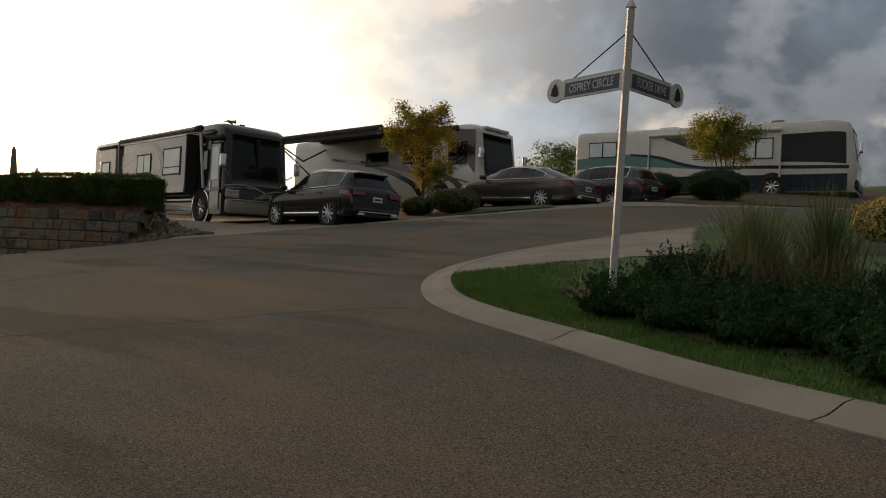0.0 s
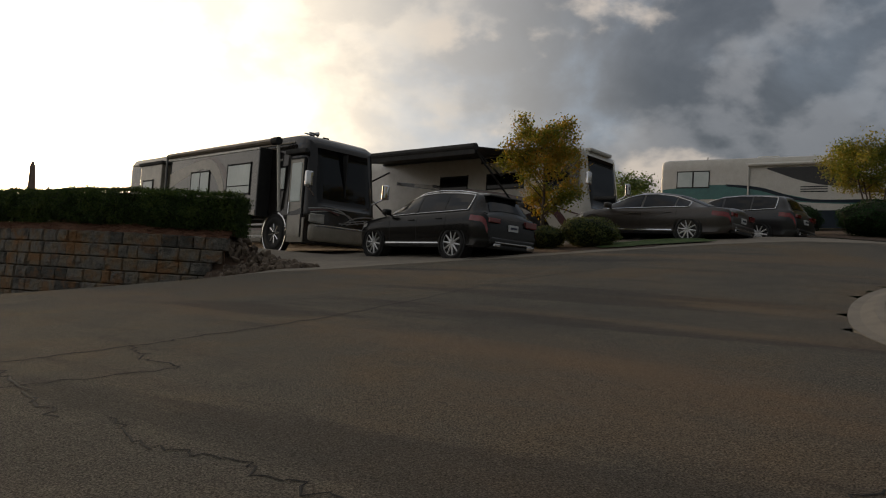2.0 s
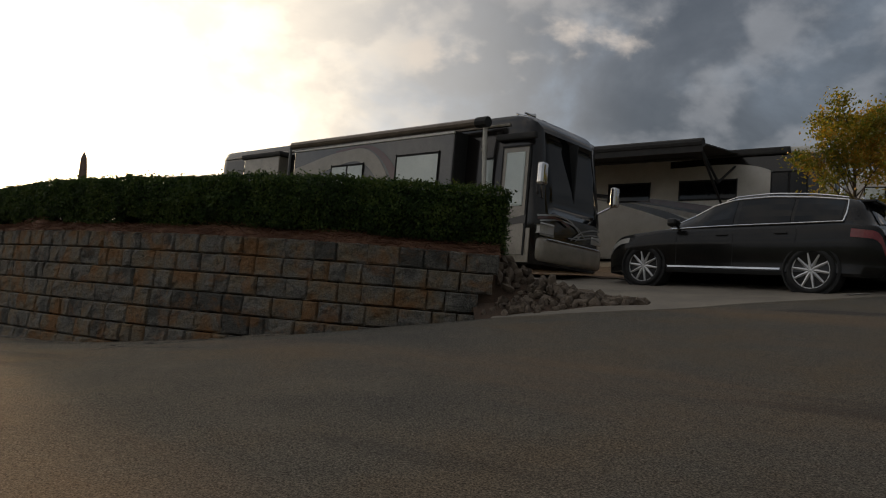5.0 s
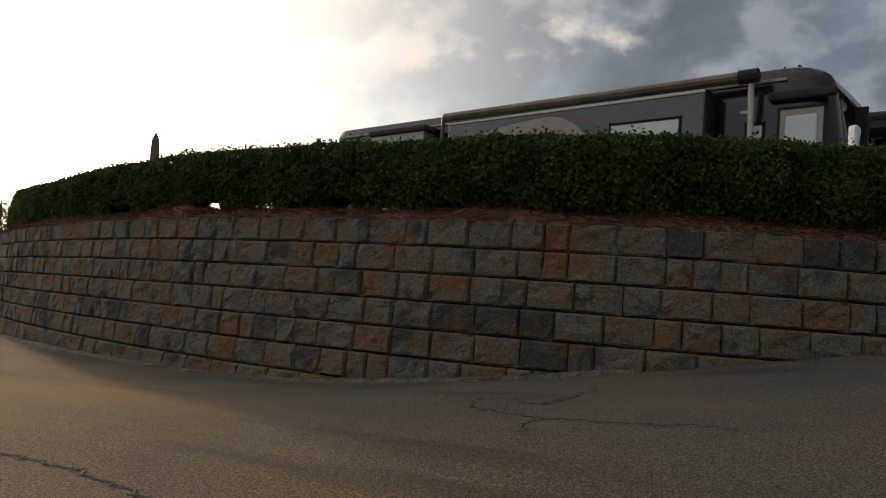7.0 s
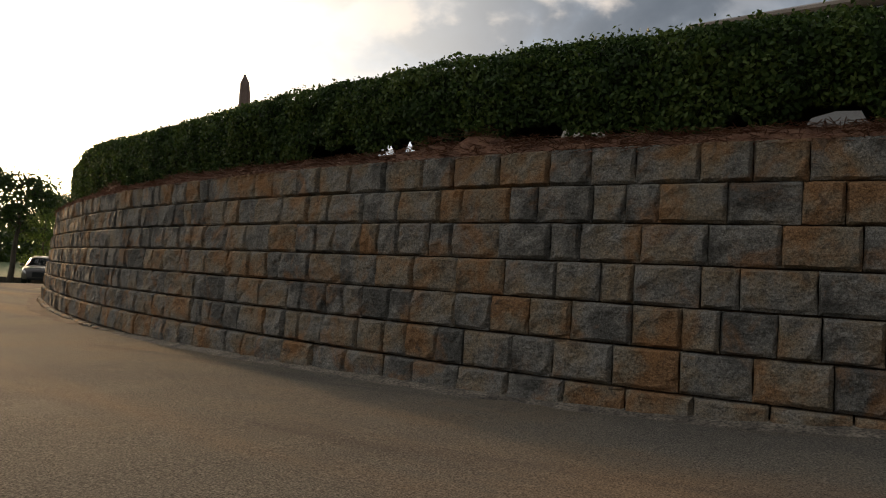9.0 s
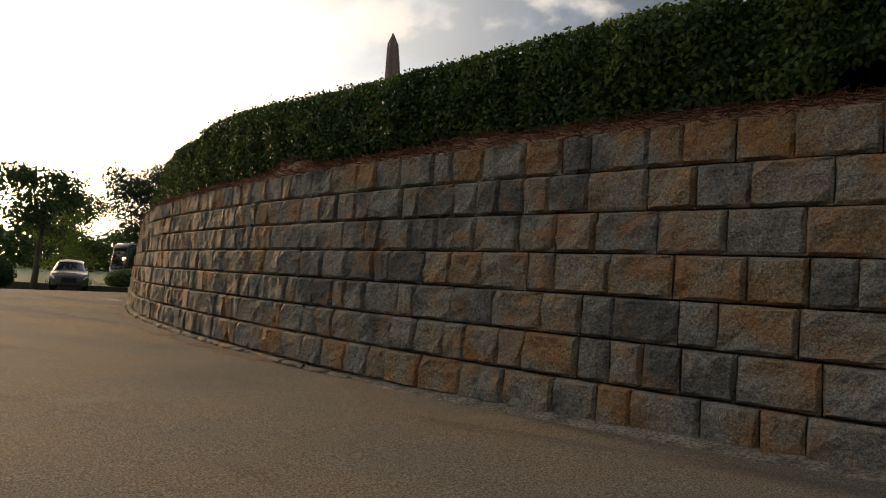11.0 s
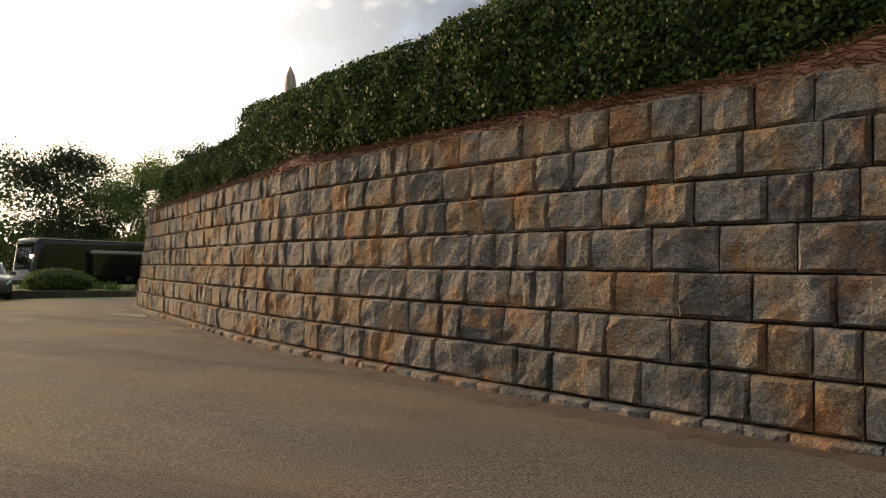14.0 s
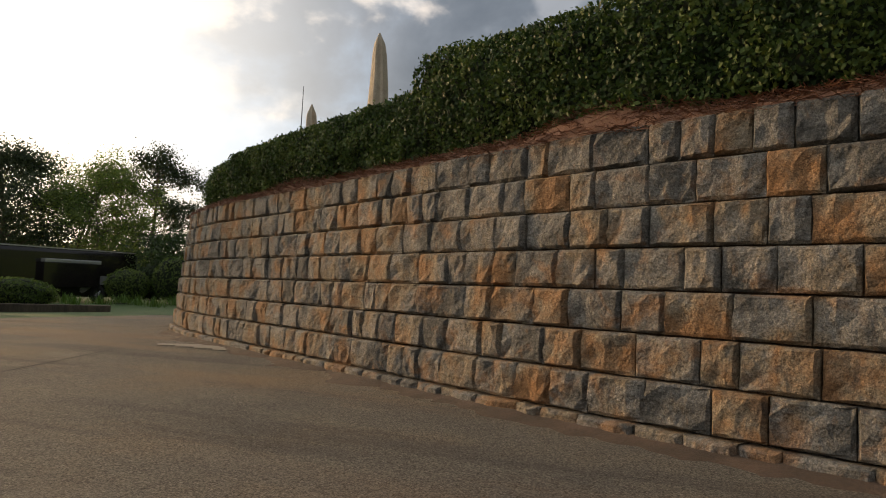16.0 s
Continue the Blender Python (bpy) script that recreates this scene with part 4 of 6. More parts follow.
def car(name, m, label, shape, wb, paint, r=0.36, rails=False, scale=1.0):
    """A car lofted from its side profile: a shell, glass that follows it, trim, lamps and wheels."""
    t = thing(name, m @ Matrix.Scale(scale, 4), label, "car")
    xr, xf = shape["roof"][0][0], shape["roof"][-1][0]

    def table(key):
        a = np.array(shape[key])
        fine = np.linspace(xr, xf, 200)
        z = np.interp(fine, a[:, 0], a[:, 1])
        k = np.array([1, 2, 3, 2, 1]) / 9
        z = np.concatenate([z[:2], np.convolve(z, k, "valid"), z[-2:]])
        return lambda x: float(np.interp(x, fine, z))

    roof, belt, sill = table("roof"), table("belt"), table("sill")
    W, hood = shape["half"], shape["hood_half"]

    def ends(x):
        f, b = max(0, (x - (xf - 0.75)) / 0.75), max(0, ((xr + 0.5) - x) / 0.5)
        return 1 - 0.30 * f ** 2.4 - 0.15 * b ** 2.2

    def rail_half(x):
        open_ = smooth01(roof(x) - belt(x), 0.04, 0.42)
        return (hood + (shape["roof_half"] - hood) * open_) * ends(x)

    def rail_z(x):
        return max(belt(x) + 0.012, roof(x) - 0.075)

    def cabin(x, k):
        """Side of the cabin: k is 0 at the belt and 1 at the roof rail."""
        a, b = shape["belt_half"] * ends(x) - 0.012, rail_half(x)
        return a + (b - a) * k ** 1.25, belt(x) + 0.012 + (rail_z(x) - belt(x) - 0.012) * k

    def flank(x):
        e, zs, zb = ends(x), sill(x), belt(x)
        tall = zb - zs
        return [(W * 0.93 * e, zs), (W * 0.965 * e, zs + 0.05), (W * 0.955 * e, zs + tall * 0.22), (W * 0.97 * e, zs + tall * 0.34), (W * e, zs + tall * 0.62), (W * 0.995 * e, zs + tall * 0.76),
                (W * 0.978 * e, zs + tall * 0.84), (W * 0.962 * e, zs + tall * 0.93), (shape["belt_half"] * e, zb)]

    def side_y(x, z):
        p = flank(x)
        return float(np.interp(z, [b for a, b in p], [a for a, b in p]))

    def crown(x, f):
        """Height over the roof or bonnet at f of the way out to the rail."""
        return rail_z(x) + (roof(x) + 0.015 - rail_z(x)) * (1 - abs(f) ** 2.6)

    rows = []
    for x in np.concatenate([np.linspace(xr, xr + 0.3, 10)[:-1], np.linspace(xr + 0.3, xf - 0.3, 64), np.linspace(xf - 0.3, xf, 10)[1:]]):
        prof = [(0, sill(x)), (W * 0.6 * ends(x), sill(x) - 0.01)] + flank(x) + [cabin(x, k) for k in (0.0, 0.33, 0.66, 1.0)] + [(rail_half(x) * f, crown(x, f)) for f in (0.93, 0.8, 0.5, 0.25)] + [(0, roof(x) + 0.015)]
        right = [Vector((x, -y, z)) for y, z in prof]
        rows.append(right + [Vector((x, y, z)) for y, z in reversed(prof[1:-1])] + [right[0].copy()])
    n = len(rows[0])
    faces = grid_faces(rows, 0, len(rows) - 1, 0, n - 1) + [tuple(range(n - 1)), tuple((len(rows) - 1) * n + k for k in range(n - 2, -1, -1))]
    body = mesh_ob("body", [p for row in rows for p in row], faces, paint, t, smooth=True)
    body.data.set_sharp_from_angle(angle=radians(38))

    def skin(part_name, grid, mat_, back):
        """A plate that follows the shell, with its edge turned in."""
        na, nb = len(grid), len(grid[0])
        v = [p for row in grid for p in row]
        f = [(i * nb + j, (i + 1) * nb + j, (i + 1) * nb + j + 1, i * nb + j + 1) for i in range(na - 1) for j in range(nb - 1)]
        rim = [j for j in range(nb)] + [i * nb + nb - 1 for i in range(1, na)] + [(na - 1) * nb + j for j in range(nb - 2, -1, -1)] + [i * nb for i in range(na - 2, 0, -1)]
        k = len(v)
        v = v + [v[q] + back for q in rim]
        f += [(rim[q], rim[(q + 1) % len(rim)], k + (q + 1) % len(rim), k + q) for q in range(len(rim))]
        return mesh_ob(part_name, v, f, mat_, t, smooth=False)

    for s_ in (1, -1):
        back = Vector((0, -s_ * 0.025, 0))
        for a, b in shape["panes"]:
            g = []
            for x in np.linspace(a, b, 16):
                lo, hi = 0.10, 0.93
                pts = [cabin(x, lo + (hi - lo) * k / 4) for k in range(5)]
                if rail_z(x) - belt(x) > 0.11:
                    g.append([Vector((x, s_ * (y + 0.008), z)) for y, z in pts])
            skin("window", g, M_GLASS, back)
        first = next(x for x in np.linspace(shape["panes"][0][0], 0, 40) if rail_z(x) - belt(x) > 0.10)
        last = shape["panes"][-1][1] - 0.03
        bm = bmesh.new()
        xs = np.linspace(first, last, 18)
        for low_, rad in ((0.06, 0.011), (0.97, 0.014)):
            pts = [Vector((x, s_ * (cabin(x, low_)[0] + 0.012), cabin(x, low_)[1])) for x in xs]
            for p, q in zip(pts, pts[1:]):
                rod_bm(p, q, rad, None, 6, bm)
        pts = [Vector((last - 0.03 * math.sin(math.pi * k), s_ * (cabin(last, k)[0] + 0.012), cabin(last, k)[1])) for k in (0.06, 0.3, 0.5, 0.75, 0.97)]
        for p, q in zip(pts, pts[1:]):
            rod_bm(p, q, 0.013, None, 6, bm)
        part("window_trim", bm, M_CHROME, t)
        if rails:
            bm = bmesh.new()
            pts = [Vector((x, s_ * rail_half(x) * 0.93, crown(x, 0.93) + 0.035 * math.sin(math.pi * min(1, max(0, k * 1.0))) ** 0.3)) for k, x in zip(np.linspace(0.02, 0.98, 12), np.linspace(0.1, -1.9, 12))]
            for p, q in zip(pts, pts[1:]):
                rod_bm(p, q, 0.016, None, 6, bm)
            part("roof_rail", bm, M_CHROME, t)
        for x in shape["doors"]:
            z0, z1 = sill(x) + 0.08, belt(x) - 0.005
            if x == shape["doors"][2]:
                z0 = r * 2.15
            g = [[Vector((x + dx - 0.02 * math.sin(3 * k), s_ * (side_y(x, z0 + (z1 - z0) * k) + 0.0025), z0 + (z1 - z0) * k)) for k in np.linspace(0, 1, 9)] for dx in (-0.005, 0.005)]
            skin("door_gap", g, M_BLACK, back)
        for x in (shape["doors"][1] + 0.10, shape["doors"][2] + 0.14):
            y, z = side_y(x, belt(x) - 0.13), belt(x) - 0.13
            part("door_handle", box_bm(x - 0.02, x + 0.19, s_ * (y - 0.02), s_ * (y + 0.03), z - 0.014, z + 0.016, 0.012), paint, t)
        g = [[Vector((x, s_ * (side_y(x, z) + 0.008), z)) for z in (sill(x) + 0.085, sill(x) + 0.115)] for x in np.linspace(-wb / 2 + r + 0.1, wb / 2 - r - 0.1, 12)]
        skin("sill_trim", g, M_CHROME, back)
        g = [[Vector((x, s_ * (side_y(x, z) + 0.006), z)) for z in np.linspace(sill(x) - 0.005, sill(x) + 0.06, 3)] for x in np.linspace(-wb / 2 + r + 0.06, wb / 2 - r - 0.06, 12)]
        skin("sill_cover", g, M_BLACK, back)
        mx = shape["panes"][0][0] - 0.13
        mo = part("wing_mirror", box_bm(-0.08, 0.10, -0.11, 0.11, -0.07, 0.08, 0.055, 3), paint, t, smooth=True)
        mo.location = (mx, s_ * (shape["belt_half"] + 0.17), belt(mx) + 0.10)
        part("mirror_stalk", rod_bm((mx, s_ * (shape["belt_half"] - 0.04), belt(mx) + 0.03), (mx, s_ * (shape["belt_half"] + 0.1), belt(mx) + 0.06), 0.025), M_BLACK, t)
        g = [[Vector((x, s_ * (side_y(x, z) + 0.008), z)) for z in np.linspace(belt(x) - 0.20 - 0.02 * (x - xr), belt(x) - 0.075, 5)] for x in np.linspace(xr + 0.02, xr + 0.50, 9)]
        skin("tail_lamp", g, M_RED, back)
        part("tail_lamp", box_bm(xr - 0.012, xr + 0.05, s_ * W * 0.46, s_ * W * 0.83, belt(xr + 0.12) - 0.17, belt(xr + 0.12) - 0.06, 0.02), M_RED, t)
        g = [[Vector((x, s_ * (side_y(x, z) + 0.008), z)) for z in np.linspace(belt(x) - 0.15, belt(x) - 0.05, 4)] for x in np.linspace(xf - 0.55, xf - 0.06, 8)]
        skin("head_lamp", g, M_LAMP, back)
        for x in (wb / 2, -wb / 2):
            ya = side_y(x, r * 1.6)
            part("wheel_arch", lathe_bm([(r + 0.065, s_ * (ya - 0.30)), (r + 0.065, s_ * (ya + 0.004)), (r + 0.035, s_ * (ya + 0.012)), (r + 0.02, s_ * (ya - 0.02)), (0.001, s_ * (ya - 0.02))], centre=(x, 0, r)), M_BLACK, t, smooth=False)
            wheel(t, x, s_ * (ya - 0.115), r, 0.25, s_)
    for nm, (a, b), f0, lift in (("windscreen", shape["screen"], 0.90, Vector((0.004, 0, 0.010))), ("rear_window", shape["rear"], 0.86, Vector((-0.010, 0, 0.008)))):
        g = [[Vector((x, rail_half(x) * f, crown(x, f))) + lift for f in np.linspace(-f0, f0, 13)] for x in np.linspace(a, b, 10)]
        skin(nm, g, M_GLASS, Vector((0, 0, -0.02)))
    if rails:
        x = shape["rear"][1]
        part("spoiler", box_bm(x - 0.12, x + 0.16, -shape["roof_half"] * 0.86, shape["roof_half"] * 0.86, roof(x) + 0.035, roof(x) + 0.085, 0.02, 3), paint, t, smooth=True)
    part("rear_bumper", box_bm(xr - 0.05, xr + 0.25, -W * 0.80, W * 0.80, 0.36, 0.56, 0.06, 3), paint, t, smooth=True)
    part("bumper_cover", box_bm(xr - 0.055, xr + 0.2, -W * 0.72, W * 0.72, 0.30, 0.39, 0.03), M_BLACK, t)
    for s_ in (1, -1):
        part("tail_pipe", box_bm(xr - 0.07, xr + 0.1, s_ * W * 0.48, s_ * W * 0.70, 0.34, 0.41, 0.015), M_CHROME, t)
    part("bumper_trim", box_bm(xr - 0.062, xr + 0.05, -W * 0.66, W * 0.66, 0.43, 0.455, 0.008), M_CHROME, t)
    zp = belt(xr + 0.1) - 0.30
    part("number_plate", box_bm(xr - 0.03, xr + 0.03, -0.16, 0.16, zp, zp + 0.15, 0.005), M_PLATE, t)
    part("plate_bar", box_bm(xr - 0.034, xr, -0.12, 0.12, zp + 0.05, zp + 0.10), M_SIGN_BLUE, t)
    part("grille", box_bm(xf - 0.12, xf + 0.012, -0.40, 0.40, 0.42, belt(xf - 0.1) - 0.06, 0.03), M_BLACK, t)
    part("front_bumper", box_bm(xf - 0.25, xf + 0.02, -W * 0.66, W * 0.66, 0.24, 0.40, 0.05), M_BLACK, t)
    return t


HS = Vector((-0.674, 0.738, 0)).normalized()
RS = Vector((HS.y, -HS.x, 0))


def park(wheel_xy, wb_rear, W, heading, z):
    """Pose of a car from its rear left wheel."""
    h = Vector((heading[0], heading[1], 0)).normalized()
    right = Vector((h.y, -h.x, 0))
    c = Vector((*wheel_xy, 0)) + h * wb_rear + right * (W / 2 - 0.10)
    return Matrix.Translation((c.x, c.y, z)) @ Matrix.Rotation(math.atan2(h.y, h.x), 4, "Z")


car("parked_suv", park((-3.35, 21.76), 1.4875, 2.0, (-0.674, 0.738), 1.985) @ pose(0, 0, 0, 0, -0.6, 0), "dark grey metallic luxury SUV parked on the concrete pad", SUV_SHAPE, 2.975, M_SUV, 0.385, True)
car("parked_sedan", park((3.1, 24.13), 1.475, 1.9, (-0.727, 0.686), 2.985) @ pose(0, 0, 0, 0, -1.5, 0), "taupe metallic four-door sedan parked beside the bed", SEDAN_SHAPE, 2.95, M_SEDAN, 0.35)
car("parked_suv", park((5.79, 25.77), 1.31, 1.85, (-0.70, 0.714), 3.12), "charcoal compact SUV parked behind the sedan", SUV_SHAPE, 2.86, M_CHARCOAL, 0.38, False, 0.925)
car("parked_car", place(-38.3, 65.2, -0.62, 0.35, -0.94), "grey metallic SUV parked far down the street", SUV_SHAPE, 2.9, M_SEDAN, 0.38, False, 0.93)


def coach(name, m, label, L, H, W=2.5, upper=M_COACH_DARK, lower=M_COACH_TAN, rear=None, skirt=0.24, rake=0.28):
    """Motor coach shell: front at x = 0, body to -L. Returns the thing and half width."""
    t = thing(name, m, label, "motorhome")
    hw = W / 2
    g = []
    rings = [(0.0, 0.80, 0.34), (-0.04, 0.89, 0.25), (-0.10, 0.94, 0.165), (-0.20, 0.975, 0.09), (-0.34, 0.993, 0.04), (-0.6, 1.0, 0.012), (-1.0, 1.0, 0), (-L + 0.3, 1.0, 0), (-L + 0.12, 0.99, 0.02), (-L + 0.03, 0.97, 0.06), (-L, 0.94, 0.12)]
    for x, k, drop in rings:
        top = H - drop
        half = [(0, skirt), (0.95, skirt), (1.0, skirt + 0.08), (1.0, 1.2), (1.0, 1.3), (1.0, H - 0.42), (0.985, H - 0.22), (0.93, top - 0.07), (0.82, top - 0.015), (0, top)]
        row = []
        for a, z in half:
            if z > 1.3:
                z = 1.3 + (min(z, top) - 1.3) * (1 if z >= top - 0.08 else (top - 1.3) / (H - 1.3))
            back = rake * smooth01(z, 1.2, H) * (1 - smooth01(-x, 0.4, 1.1))
            row.append(Vector((x - back, -hw * k * a, z)))
        g.append(row + [Vector((p.x, -p.y, p.z)) for p in reversed(row[1:-1])] + [row[0].copy()])
    n = len(g[0])
    verts = [p for r_ in g for p in r_]
    lo, up = [], []
    for i in range(len(g) - 1):
        for j in range(n - 1):
            f = (i * n + j, (i + 1) * n + j, (i + 1) * n + j + 1, i * n + j + 1)
            (lo if (j < 4 or j >= n - 5) else up).append(f)
    capf = list(range(n - 1))
    capr = [(len(g) - 1) * n + k for k in range(n - 2, -1, -1)]
    up += [tuple(capf), tuple(capr)]
    for nm, fs, mat_ in (("upper_body", up, upper), ("lower_body", lo, lower)):
        shell = mesh_ob(nm, verts, fs, mat_, t, smooth=True)
        shell.data.set_sharp_from_angle(angle=radians(40))
    return t, hw


def side_panel(t, name, hw, s, x0, x1, z0, z1, mat_, proud=0.012, bevel=0.0, label=""):
    return part(name, box_bm(min(x0, x1), max(x0, x1), s * (hw - 0.03), s * (hw + proud), z0, z1, bevel, 2), mat_, t, label)


def swoosh(t, hw, s, pts_lo, pts_hi, mat_, proud=0.006, name="stripe"):
    """Painted band on the side between two curves of (x, z)."""
    a, b = spline([(x, z, 0) for x, z in pts_lo], 8), spline([(x, z, 0) for x, z in pts_hi], 8)
    v = []
    for p, q in zip(a, b):
        v += [(p.x, s * (hw + proud), p.y), (q.x, s * (hw + proud), q.y), (p.x, s * (hw - 0.01), p.y), (q.x, s * (hw - 0.01), q.y)]
    f = []
    for i in range(len(a) - 1):
        k, l = i * 4, i * 4 + 4
        f += [(k, l, l + 1, k + 1), (k, k + 2, l + 2, l), (k + 1, l + 1, l + 3, k + 3)]
    return mesh_ob(name, v, f, mat_, t)


def front_band(t, hw, pts, width, mat_, x=0.02, name="front_stripe", rake=0.28, H=3.2):
    c = spline([(y, z, 0) for y, z in pts], 8)
    bm = bmesh.new()
    for p, q in zip(c, c[1:]):
        def at(v, w):
            e = max(0, abs(v.x) / hw - 0.74)
            return (x - rake * smooth01(v.y, 1.2, H) - 2.2 * e * e, v.x, v.y + w)
        k = len(bm.verts)
        vs = [bm.verts.new(at(p, -width / 2)), bm.verts.new(at(q, -width / 2)), bm.verts.new(at(q, width / 2)), bm.verts.new(at(p, width / 2))]
        bm.faces.new(vs)
    return part(name, bm, mat_, t)


def coach_mirror(t, x, y, z, s):
    part("mirror", box_bm(x - 0.06, x + 0.08, y - 0.11, y + 0.11, z - 0.22, z + 0.22, 0.05, 3), M_CHROME, t, smooth=True)
    part("mirror_arm", rod_bm((x - 0.02, y, z - 0.2), (x - 0.2, y - s * 0.35, z - 0.42), 0.025), M_CHROME, t)


def windscreen(t, hw, z0, z1, rake, H, mat_=M_GLASS):
    v, f = [], []
    nz, ny = 6, 16
    for j in range(nz + 1):
        z = z0 + (z1 - z0) * j / nz
        for i in range(ny + 1):
            y = -hw * 0.965 + 2 * hw * 0.965 * i / ny
            e = max(0, abs(y) / hw - 0.72)
            v.append((0.012 - rake * smooth01(z, 1.2, H) - 4.2 * e * e, y, z))
    for j in range(nz):
        for i in range(ny):
            a = j * (ny + 1) + i
            f.append((a, a + 1, a + ny + 2, a + ny + 1))
    k = len(v)
    v += [(a - 0.03, b, c) for a, b, c in v]
    edge = list(range(ny + 1)) + [(j + 1) * (ny + 1) - 1 for j in range(1, nz + 1)] + [nz * (ny + 1) + i for i in range(ny - 1, -1, -1)] + [j * (ny + 1) for j in range(nz - 1, 0, -1)]
    f += [(edge[q], edge[(q + 1) % len(edge)], k + edge[(q + 1) % len(edge)], k + edge[q]) for q in range(len(edge))]
    return mesh_ob("windscreen", v, f, mat_, t, smooth=True)


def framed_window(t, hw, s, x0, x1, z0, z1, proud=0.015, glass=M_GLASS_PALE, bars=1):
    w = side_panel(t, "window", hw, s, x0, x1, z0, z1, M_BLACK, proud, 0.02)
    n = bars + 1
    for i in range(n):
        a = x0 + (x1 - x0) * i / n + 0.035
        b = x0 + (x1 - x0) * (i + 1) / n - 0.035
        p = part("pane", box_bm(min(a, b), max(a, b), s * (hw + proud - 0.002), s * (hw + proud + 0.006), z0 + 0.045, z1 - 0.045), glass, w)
    return w


def roof_gear(t, H, xs):
    for x in xs:
        part("air_conditioner", box_bm(x - 0.45, x + 0.45, -0.35, 0.35, H - 0.02, H + 0.20, 0.08, 3), M_COACH_WHITE, t, smooth=True)


H1 = Vector((0.70, -0.714, 0)).normalized()


def coach_pose(cx, cy, z, h, hw):
    """Pose from the near front corner on the coach's right side."""
    h = Vector((h[0], h[1], 0)).normalized()
    left = Vector((-h.y, h.x, 0))
    c = Vector((cx, cy, 0)) + left * hw
    return Matrix.Translation((c.x, c.y, z)) @ Matrix.Rotation(math.atan2(h.y, h.x), 4, "Z")


# the dark brown coach nearest the wall
t, hw = coach("motorhome", coach_pose(-7.32, 24.68, 2.06, (0.70, -0.714), 1.25) @ pose(0, 0, 0, 0, 0.5, 0), "dark brown and tan motor coach with slide-out and mirrors", 12.0, 3.40, upper=M_COACH_DARK, lower=M_COACH_DARK)
windscreen(t, hw, 1.28, 2.98, 0.28, 3.36)
part("windscreen_post", box_bm(-0.30, 0.0, -0.02, 0.02, 1.3, 2.9), M_BLACK, t).location = (-0.02, 0, 0)
door = side_panel(t, "entry_door", hw, -1, -0.98, -0.34, 0.42, 2.62, M_COACH_TAN, 0.02, 0.01)
part("door_frame", box_bm(-1.02, -0.98, -hw - 0.025, -hw + 0.02, 0.40, 2.66), M_BLACK, door)
part("door_frame", box_bm(-0.34, -0.30, -hw - 0.025, -hw + 0.02, 0.40, 2.66), M_BLACK, door)
part("door_frame", box_bm(-1.02, -0.30, -hw - 0.025, -hw + 0.02, 2.62, 2.66), M_BLACK, door)
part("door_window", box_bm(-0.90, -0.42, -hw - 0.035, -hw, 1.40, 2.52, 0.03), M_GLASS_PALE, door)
part("door_handle", box_bm(-0.94, -0.90, -hw - 0.06, -hw, 1.05, 1.40, 0.015), M_CHROME, door)
framed_window(t, hw, -1, -1.52, -1.22, 1.75, 2.45, bars=0)
part("door_awning", box_bm(-1.15, -0.15, -hw - 0.14, -hw, 2.76, 2.90, 0.04), M_AWNING, t)
for x, w in ((-1.62, 0.5), (-8.6, 0.5), (-9.9, 0.5)):
    part("wheel_arch", lathe_bm([(0.60, -hw + 0.2), (0.60, -hw - 0.006), (0.001, -hw - 0.007)], centre=(x, 0, 0.5)), M_BLACK, t)
    wheel(t, x, -hw + 0.12, 0.5, 0.28, -1, 8, M_CHROME)
part("arch_trim", lathe_bm([(0.64, -hw - 0.012), (0.60, -hw - 0.016), (0.58, -hw - 0.012)], centre=(-1.62, 0, 0.5), caps=False), M_CHROME, t)
# slide-out box
so = part("slide_out", box_bm(-7.7, -2.05, -hw - 0.42, -hw + 0.05, 0.98, 3.02, 0.03), M_COACH_GREY, t, "grey slide-out room")
part("slide_end", box_bm(-2.055, -2.03, -hw - 0.40, -hw, 1.0, 3.0), M_BLACK, so)
framed_window(t, hw + 0.42, -1, -3.78, -2.44, 1.62, 2.58, bars=0)
part("window_bar", box_bm(-3.74, -2.48, -hw - 0.45, -hw - 0.42, 1.88, 1.91), M_BLACK, so)
framed_window(t, hw + 0.42, -1, -6.1, -4.9, 1.75, 2.48, bars=1)
swoosh(t, hw + 0.42, -1, [(-7.65, 2.0), (-6.0, 2.45), (-5.0, 2.5), (-4.3, 1.9), (-4.15, 1.1)], [(-7.65, 2.5), (-6.0, 2.8), (-4.8, 2.8), (-4.05, 2.1), (-3.95, 1.1)], M_COACH_TAN)
swoosh(t, hw + 0.42, -1, [(-6.0, 2.81), (-4.75, 2.81), (-3.95, 2.1), (-3.9, 1.2)], [(-6.0, 2.86), (-4.65, 2.88), (-3.75, 2.2), (-3.6, 1.2)], M_COACH_MAROON, 0.008)
part("slide_skirt", box_bm(-7.68, -2.07, -hw - 0.44, -hw - 0.40, 0.98, 1.16, 0.01), M_COACH_TAN, so)
roll = part("awning_roller", rod_bm((-7.8, -hw - 0.44, 3.12), (-1.35, -hw - 0.30, 3.15), 0.095), M_ROLLER, t)
part("roller_end", rod_bm((-1.55, -hw - 0.30, 3.15), (-1.25, -hw - 0.30, 3.15), 0.115), M_BLACK, t)
part("slide_cap", box_bm(-7.7, -2.05, -hw - 0.45, -hw - 0.40, 2.94, 2.99, 0.01), M_COACH_WHITE, t)
part("lower_skirt", box_bm(-11.8, -2.3, -hw - 0.006, -hw + 0.02, 0.26, 0.60), M_COACH_TAN, t)
